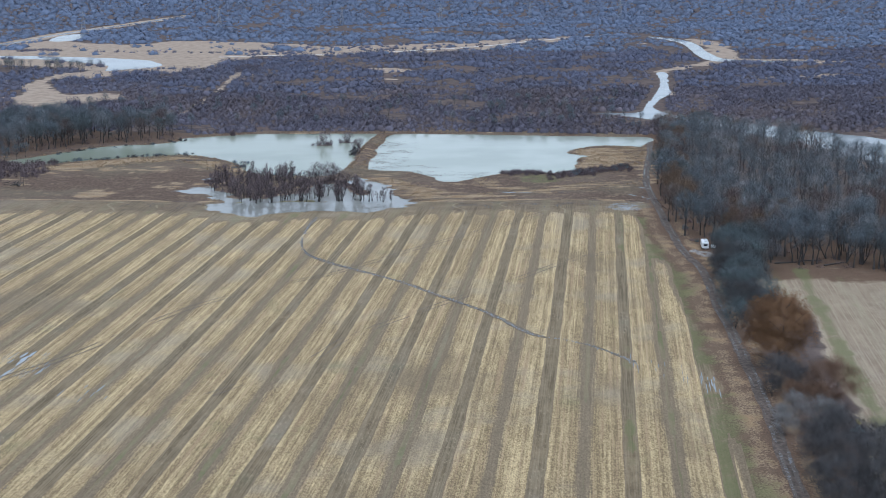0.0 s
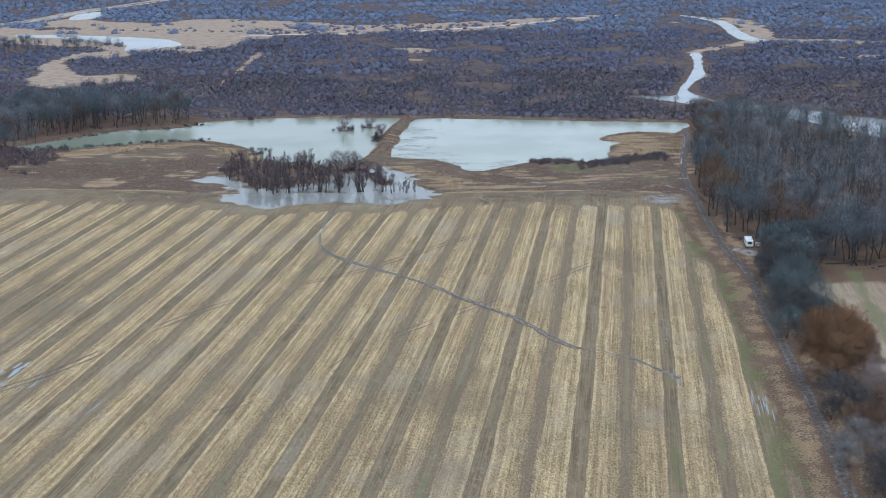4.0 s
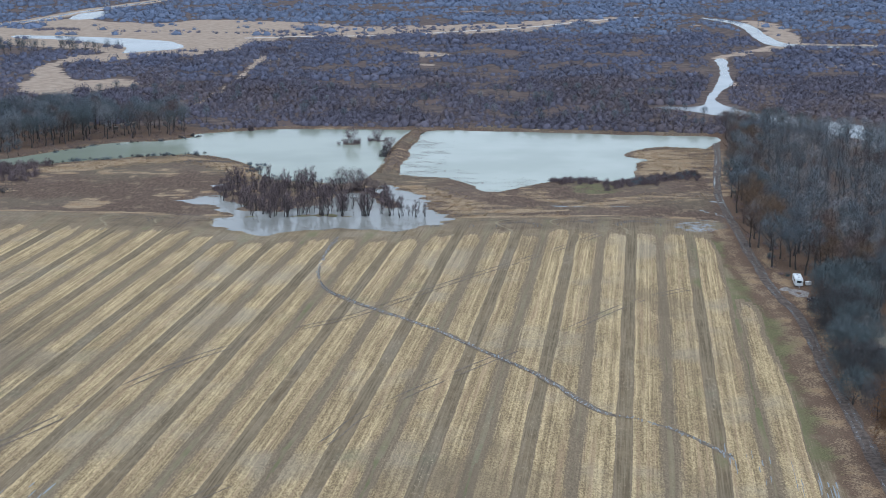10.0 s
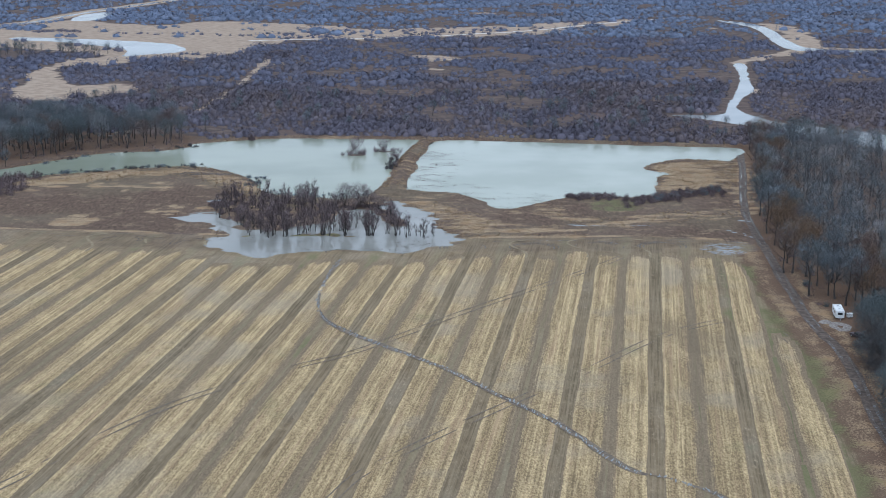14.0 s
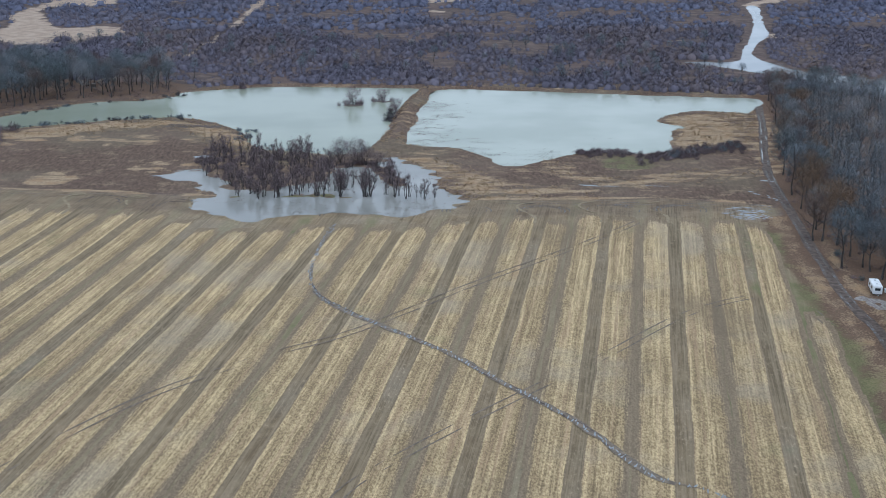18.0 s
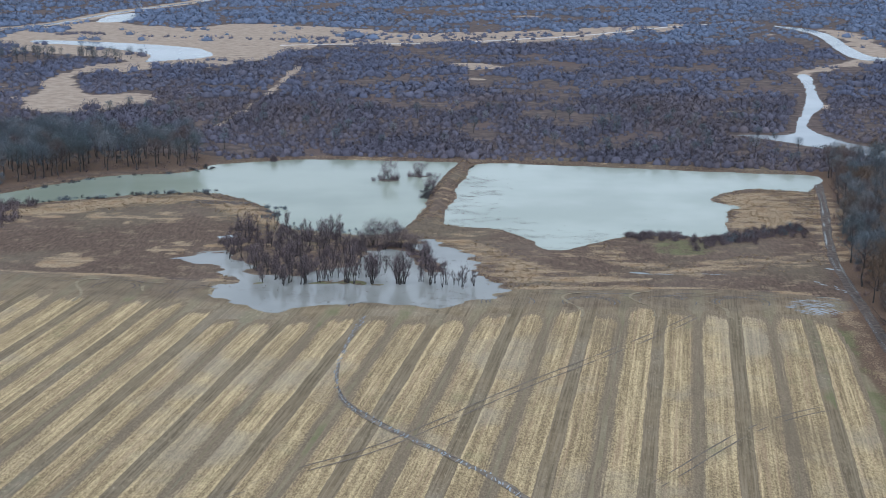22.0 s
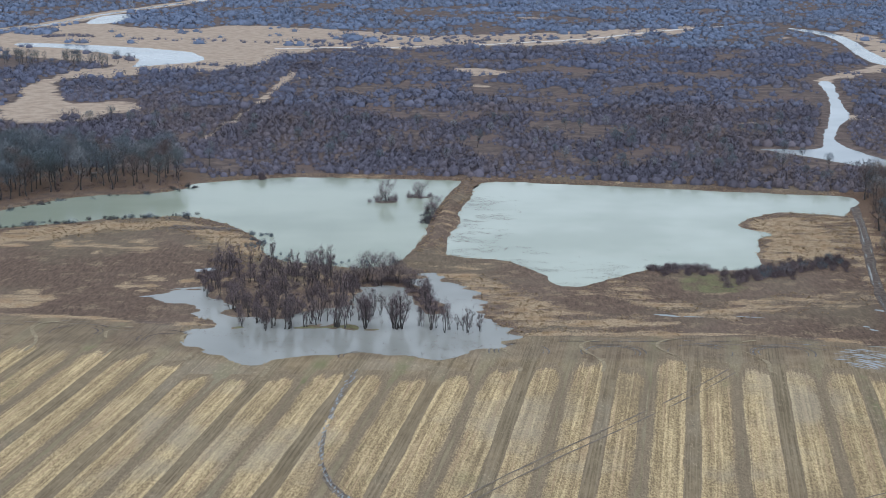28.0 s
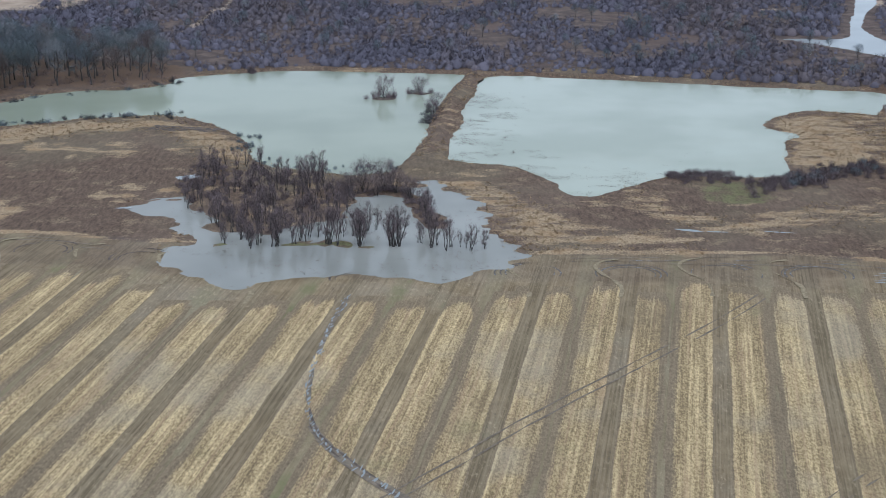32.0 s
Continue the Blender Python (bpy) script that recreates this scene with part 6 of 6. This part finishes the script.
ribbon("mud_patch", outline([(-86, 630.5), (-78, 629), (-70, 628.5), (-64, 627)], False), 5.5, TRACK, "dark drying mud beside the pond", 0.045, 0.9, 151, 0.8)
ROW_TURN = radians(79)
for k, (px, py, a, b, t) in enumerate(((62, 535.9, 3.2, 0.8, -0.25), (68.5, 535.0, 2.6, 0.4, -0.1), (83, 535, 3.6, 0.35, -0.15), (-79, 629.8, 4.2, 0.7, -0.1), (-65, 578, 3.6, 1.6, 0.2), (119.5, 541, 2.4, 0.7, -0.4), (-76, 551, 2.2, 0.5, 0.2))):
    pool(px, py, a, b, t, k, "pale shallow puddle on the mud flat")
rng = np.random.default_rng(601)
for k in range(40):
    px, py = -87 + rng.uniform(-8, 9), 322 + rng.uniform(-9, 9)
    pool(px, py, rng.uniform(1.2, 4.2), rng.uniform(0.25, 0.7), ROW_TURN - 0.04, 20 + k, "narrow puddle between stubble rows")
for k in range(12):
    px = rng.uniform(-76, -58)
    pool(px, 300 + rng.uniform(-6, 6) - (60 if k > 8 else 0), rng.uniform(1.0, 2.6), rng.uniform(0.15, 0.3), ROW_TURN - 0.04, 50 + k, "narrow puddle between stubble rows")
for k in range(30):
    px = rng.uniform(66, 84)
    pool(px, np.interp(px, (66, 84), (313, 293)) + rng.uniform(-8, 6), rng.uniform(1.2, 4.4), rng.uniform(0.09, 0.2), ROW_TURN, 70 + k, "narrow puddle between stubble rows")
for k in range(90):
    w, r = rng.uniform(0, 6.28), rng.uniform(0, 1) ** 0.7
    px, py = 103.5 + 6.4 * r * math.cos(w) + 1.6 * r * math.sin(w), 503 + 7.5 * r * math.sin(w) - 3.0 * r * math.cos(w)
    turn = math.atan2(py - 492, px - 97) + math.pi / 2 + rng.normal(0, 0.12)
    pool(px, py, rng.uniform(0.5, 2.2), rng.uniform(0.08, 0.26), turn, 300 + k, "shallow water in churned wheel marks")
for k in range(7):
    pool(110.8 + 0.95 * k + rng.normal(0, 0.5), 527.5 - 1.8 * k + rng.normal(0, 0.4), rng.uniform(0.6, 1.6), rng.uniform(0.2, 0.55), -0.9 + rng.normal(0, 0.3), 400 + k, "shallow water in churned wheel marks")
seg = np.concatenate([[0], np.cumsum(np.linalg.norm(np.diff(TRAIL, axis=0), axis=1))])
for k in range(230):
    d = seg[-1] * (k + rng.uniform(0, 1)) / 230
    px, py = np.interp(d, seg, TRAIL[:, 0]), np.interp(d, seg, TRAIL[:, 1])
    pool(px + rng.normal(0, 0.35), py + rng.normal(0, 0.35), rng.uniform(0.3, 0.95), rng.uniform(0.07, 0.20), ROW_TURN + rng.normal(0, 0.3), 90 + k, "small puddle on the muddy trail").location.z = 0.115 + 0.0013 * (k % 40)


# ---- the clearing at the wood's edge ----
def heap(name, x, y, rx, ry, h, material, label, category, seed, kind=""):
    rings, n = 5, 18
    vs, fs = [(x, y, h)], []
    for r in range(1, rings + 1):
        for k in range(n):
            w = 2 * math.pi * k / n
            f = r / rings * (1 + 0.25 * float(wobble(math.cos(w) * 2 + seed, math.sin(w) * 2, 1.2, seed)))
            vs.append((x + rx * f * math.cos(w), y + ry * f * math.sin(w), h * max(0.0, 1 - (r / rings) ** 1.6) * (1 + 0.3 * float(wobble(w * 3, r, 1, seed))) + (0.05 if r < rings else -0.1)))
    tri = []
    for k in range(n):
        tri.append((0, 1 + k, 1 + (k + 1) % n, 1 + (k + 1) % n))
    for r in range(rings - 1):
        for k in range(n):
            a, b = 1 + r * n + k, 1 + r * n + (k + 1) % n
            fs.append((a, a + n, b + n, b))
    me = bpy.data.meshes.new(name)
    me.from_pydata(vs, [], [t[:3] for t in tri] + fs)
    me.materials.append(material)
    me.polygons.foreach_set("use_smooth", np.ones(len(me.polygons), dtype=bool))
    return tagged(new(name, me), label, category, "", kind)


TARP = plain("faded_blue_tarpaulin", (0.40, 0.50, 0.56), (0.56, 0.64, 0.68), 0.8, 0.45, bump=0.4)
PALETARP = plain("dirty_white_sheeting", (0.50, 0.50, 0.48), (0.68, 0.68, 0.66), 0.8, 0.6, bump=0.4)
YELLOWTARP = plain("yellow_plastic_sheeting", (0.45, 0.36, 0.12), (0.58, 0.47, 0.17), 0.8, 0.5, bump=0.3)
heap("tarpaulin_stack", 105.6, 261.5, 1.9, 1.3, 1.1, TARP, "pale blue tarpaulin over a low stack behind the hedge", "tarpaulin", 21)
heap("yellow_sheeting", 107.6, 266.3, 0.6, 1.6, 0.6, YELLOWTARP, "crumpled yellow plastic sheeting behind the hedge", "sheeting", 23)
heap("white_sheeting", 109.6, 255.4, 1.2, 0.7, 0.4, PALETARP, "crumpled dirty white sheeting at the field's edge", "sheeting", 25)
heap("gravel_yard", 114.5, 423, 4.2, 6.0, 0.02, GRAVEL, "thin pale gravel spread on a track clearing", "gravel", 5, "structure")
heap("gravel_heap", 111.8, 426.5, 1.9, 1.3, 0.7, GRAVEL, "small heap of pale gravel beside the track", "gravel heap", 6)


def caravan():
    ob = new("caravan")
    bm = bmesh.new()
    box(bm, -1.12, 1.12, 0, 6.2, 0.48, 2.45, 0.16)
    part("body", bm, WHITE, ob)
    bm = bmesh.new()
    box(bm, -0.75, 0.75, 0.6, 5.6, 2.42, 2.5, 0.03)
    part("roof_panel", bm, WHITE, ob)
    for y0 in (1.4, 4.2):
        bm = bmesh.new()
        box(bm, -0.24, 0.24, y0, y0 + 0.5, 2.48, 2.66, 0.05)
        part("roof_vent", bm, STEEL, ob, "grey roof vent")
    bm = bmesh.new()
    box(bm, -0.62, 0.62, -0.03, 0.02, 1.35, 1.95, 0.02)
    front = part("window", bm, DARKGLASS, ob, "dark front window")
    for z0 in (1.31, 1.95):
        bm = bmesh.new()
        box(bm, -0.66, 0.66, -0.045, 0.01, z0, z0 + 0.04)
        part("window_frame", bm, STEEL, front)
    for y0 in (1.2, 3.9):
        bm = bmesh.new()
        box(bm, -1.145, -1.10, y0, y0 + 0.95, 1.35, 1.95, 0.02)
        part("window", bm, DARKGLASS, ob, "dark side window")
    bm = bmesh.new()
    box(bm, -1.14, -1.10, 2.6, 3.3, 0.55, 2.2, 0.02)
    door = part("door", bm, WHITE, ob)
    bm = bmesh.new()
    box(bm, -1.18, -1.13, 3.14, 3.2, 1.25, 1.45)
    part("handle", bm, STEEL, door)
    for sx in (-1, 1):
        for y0 in (2.7, 3.55):
            bm = bmesh.new()
            rod(bm, (sx * 0.86, y0, 0.34), (sx * 1.08, y0, 0.34), 0.34, sides=18)
            wheel = part("wheel", bm, RUBBER, ob)
            bm = bmesh.new()
            rod(bm, (sx * 1.06, y0, 0.34), (sx * 1.11, y0, 0.34), 0.18, sides=14)
            part("rim", bm, STEEL, wheel)
    for sx in (-0.5, 0.5):
        bm = bmesh.new()
        rod(bm, (sx, 0.1, 0.5), (0, -1.15, 0.5), 0.045)
        part("drawbar", bm, STEEL, ob)
    bm = bmesh.new()
    rod(bm, (0, -0.95, 0.0), (0, -0.95, 0.75), 0.04)
    part("jockey_stand", bm, STEEL, ob)
    ob.matrix_world = pose(116.2, 428.6, 0.06, 0, 0, -9)
    return tagged(ob, "white travel trailer parked at the wood's edge", "caravan")


def small_car():
    ob = new("car")
    bm = bmesh.new()
    box(bm, -0.86, 0.86, -2.1, 2.1, 0.32, 0.86, 0.14)
    part("body", bm, CARPAINT, ob)
    bm = bmesh.new()
    box(bm, -0.74, 0.74, -1.5, 0.7, 0.84, 1.42, 0.2)
    cabin = part("cabin", bm, CARPAINT, ob)
    for y0, y1 in ((-1.53, -1.47), (0.67, 0.73)):
        bm = bmesh.new()
        box(bm, -0.55, 0.55, y0, y1, 0.98, 1.3, 0.02)
        part("window", bm, DARKGLASS, cabin)
    for sx in (-0.75, 0.75):
        bm = bmesh.new()
        box(bm, sx - 0.02, sx + 0.02, -1.2, 0.4, 0.98, 1.3, 0.01)
        part("window", bm, DARKGLASS, cabin)
        for y0 in (-1.35, 1.35):
            bm = bmesh.new()
            rod(bm, (sx - 0.1, y0, 0.31), (sx + 0.12, y0, 0.31), 0.31, sides=18)
            wheel = part("wheel", bm, RUBBER, ob)
            bm = bmesh.new()
            rod(bm, (sx + 0.10 * (1 if sx > 0 else -1), y0, 0.31), (sx + 0.14 * (1 if sx > 0 else -1), y0, 0.31), 0.17, sides=12)
            part("rim", bm, STEEL, wheel)
    for sx in (-0.6, 0.6):
        bm = bmesh.new()
        box(bm, sx - 0.16, sx + 0.16, -2.13, -2.08, 0.58, 0.72, 0.02)
        part("tail_light", bm, plain_red, ob, "red tail light")
    ob.matrix_world = pose(116.0, 414.0, 0.06, 0, 0, 24)
    return tagged(ob, "small dark car parked under the hedge", "car")


plain_red = plain("red_lamp_plastic", (0.18, 0.02, 0.02), (0.26, 0.03, 0.03), 2.0, 0.4, bump=0.0)
caravan()
small_car()


def water_tank():
    ob = new("storage_box")
    bm = bmesh.new()
    box(bm, -0.7, 0.7, -0.5, 0.5, 0.3, 1.2, 0.08)
    part("box", bm, WHITE, ob)
    bm = bmesh.new()
    box(bm, -0.74, 0.74, -0.54, 0.54, 1.2, 1.28, 0.03)
    part("lid", bm, WHITE, ob)
    for sx in (-0.55, 0.55):
        for sy in (-0.38, 0.38):
            bm = bmesh.new()
            box(bm, sx - 0.06, sx + 0.06, sy - 0.06, sy + 0.06, 0, 0.32)
            part("leg", bm, OLDWOOD, ob)
    ob.matrix_world = pose(119.3, 430.2, 0.06, 0, 0, 14)
    return tagged(ob, "pale lidded storage box on short wooden legs", "storage box")


water_tank()


def lookout_hut(x, y):
    ob = new("lookout_hut")
    for sx in (-1.1, 1.1):
        for sy in (-1.1, 1.1):
            bm = bmesh.new()
            rod(bm, (sx, sy, -0.2), (sx, sy, 2.0), 0.09)
            part("post", bm, OLDWOOD, ob)
    bm = bmesh.new()
    box(bm, -1.3, 1.3, -1.3, 1.3, 1.95, 2.08)
    part("floor_deck", bm, OLDWOOD, ob)
    for k in range(7):
        for sy in (-1.2, 1.2):
            bm = bmesh.new()
            box(bm, -1.2, 1.2, sy - 0.02, sy + 0.02, 2.1 + k * 0.17, 2.25 + k * 0.17)
            part("board", bm, OLDWOOD, ob)
    for sx in (-1.2, 1.2):
        bm = bmesh.new()
        box(bm, sx - 0.03, sx + 0.03, -1.16, 1.16, 2.08, 3.9)
        part("side_wall", bm, OLDWOOD, ob)
    bm = bmesh.new()
    box(bm, -1.5, 1.5, -1.5, 1.5, 3.9, 4.0)
    part("roof", bm, OLDWOOD, ob)
    ob.matrix_world = pose(x, y, 0.06, 0, 0, 12) @ Matrix.Scale(0.75, 4)
    return tagged(ob, "weathered wooden lookout hut on posts under bare trees", "hut")


lookout_hut(-130, 705)


def log_pile(x, y):
    ob = new("brush_pile")
    rng = np.random.default_rng(611)
    for k in range(26):
        a = rng.uniform(0, math.pi)
        c = Vector((rng.normal() * 1.7, rng.normal() * 1.1, rng.uniform(0.1, 1.7) * (1 if k % 3 else 0.5)))
        d = Vector((math.cos(a), math.sin(a), rng.uniform(-0.2, 0.35))) * rng.uniform(1.2, 3.0)
        bm = bmesh.new()
        rod(bm, c - d * 0.5, c + d * 0.5, rng.uniform(0.08, 0.22), rng.uniform(0.05, 0.12), 7)
        part("log", bm, BARK, ob)
    for k in range(3):
        bm = bmesh.new()
        rod(bm, (2.0 + k, 0.5 * k, -0.2), (2.1 + k, 0.5 * k, 3.6), 0.07)
        part("pole", bm, OLDWOOD, ob)
    ob.matrix_world = pose(x, y, 0.25)
    return tagged(ob, "dark heap of cut logs and branches on the mud flat", "brush pile")


log_pile(-146, 569)


def fallen_log(x, y, length, turn):
    ob = new("fallen_log")
    bm = bmesh.new()
    rod(bm, (-length / 2, 0, 0.25), (length / 2, 0, 0.35), 0.26, 0.12, 9)
    part("trunk", bm, BARK, ob)
    for k in range(3):
        bm = bmesh.new()
        rod(bm, (length * (0.1 + 0.12 * k), 0, 0.32), (length * (0.2 + 0.12 * k), (-1) ** k * 0.9, 0.9), 0.07, 0.03, 6)
        part("branch", bm, BARK, ob)
    ob.matrix_world = pose(x, y, 0.05, 0, 0, turn)
    return tagged(ob, "fallen grey trunk on leaf litter at the wood's edge", "log", "fallen logs")


for spec in ((138, 408, 9, 4), (146, 410, 7, -12), (152, 405, 8, 20), (131, 411, 6, 40), (118, 432, 5, 35)):
    fallen_log(*spec)


def pylon(x, y, turn):
    ob = new("pylon")
    top, half = 22.0, 2.4
    for sx in (-1, 1):
        for sy in (-1, 1):
            bm = bmesh.new()
            rod(bm, (sx * half, sy * half, -0.5), (sx * 0.35, sy * 0.35, top), 0.16, 0.10, 5)
            part("leg", bm, PYLONSTEEL, ob)
    for k in range(7):
        z0, z1 = top * k / 7.5, top * (k + 1) / 7.5
        w0, w1 = half - (half - 0.35) * z0 / top, half - (half - 0.35) * z1 / top
        for sy in (-1, 1):
            bm = bmesh.new()
            rod(bm, (-w0, sy * w0, z0), (w1, sy * w1, z1), 0.07, sides=4)
            rod(bm, (w0, sy * w0, z0), (-w1, sy * w1, z1), 0.07, sides=4)
            part("brace", bm, PYLONSTEEL, ob)
    for z0, w in ((top - 1.5, 3.6), (top - 5.5, 4.6)):
        bm = bmesh.new()
        rod(bm, (-w, 0, z0), (w, 0, z0), 0.12, sides=5)
        rod(bm, (-w, 0, z0), (0, 0, z0 + 1.1), 0.07, sides=4)
        rod(bm, (w, 0, z0), (0, 0, z0 + 1.1), 0.07, sides=4)
        part("cross_arm", bm, PYLONSTEEL, ob)
    ob.matrix_world = pose(x, y, 0, 0, 0, turn)
    return tagged(ob, "grey steel lattice pylon above far marsh woods", "pylon", "pylons of the power line")


for px, py in ((-305, 1532), (-157, 1570), (-16, 1597), (103, 1628), (216, 1657), (335, 1690)):
    pylon(px, py, 14)

for px, py, rx in ((-17, 670.6, 4.6), (-5, 678.6, 3.2)):
    heap("islet", px, py, rx, rx * 0.5, 0.25, TRACK, "low muddy islet of drowned roots", "islet", int(rx * 10), "structure").location.z = -0.12
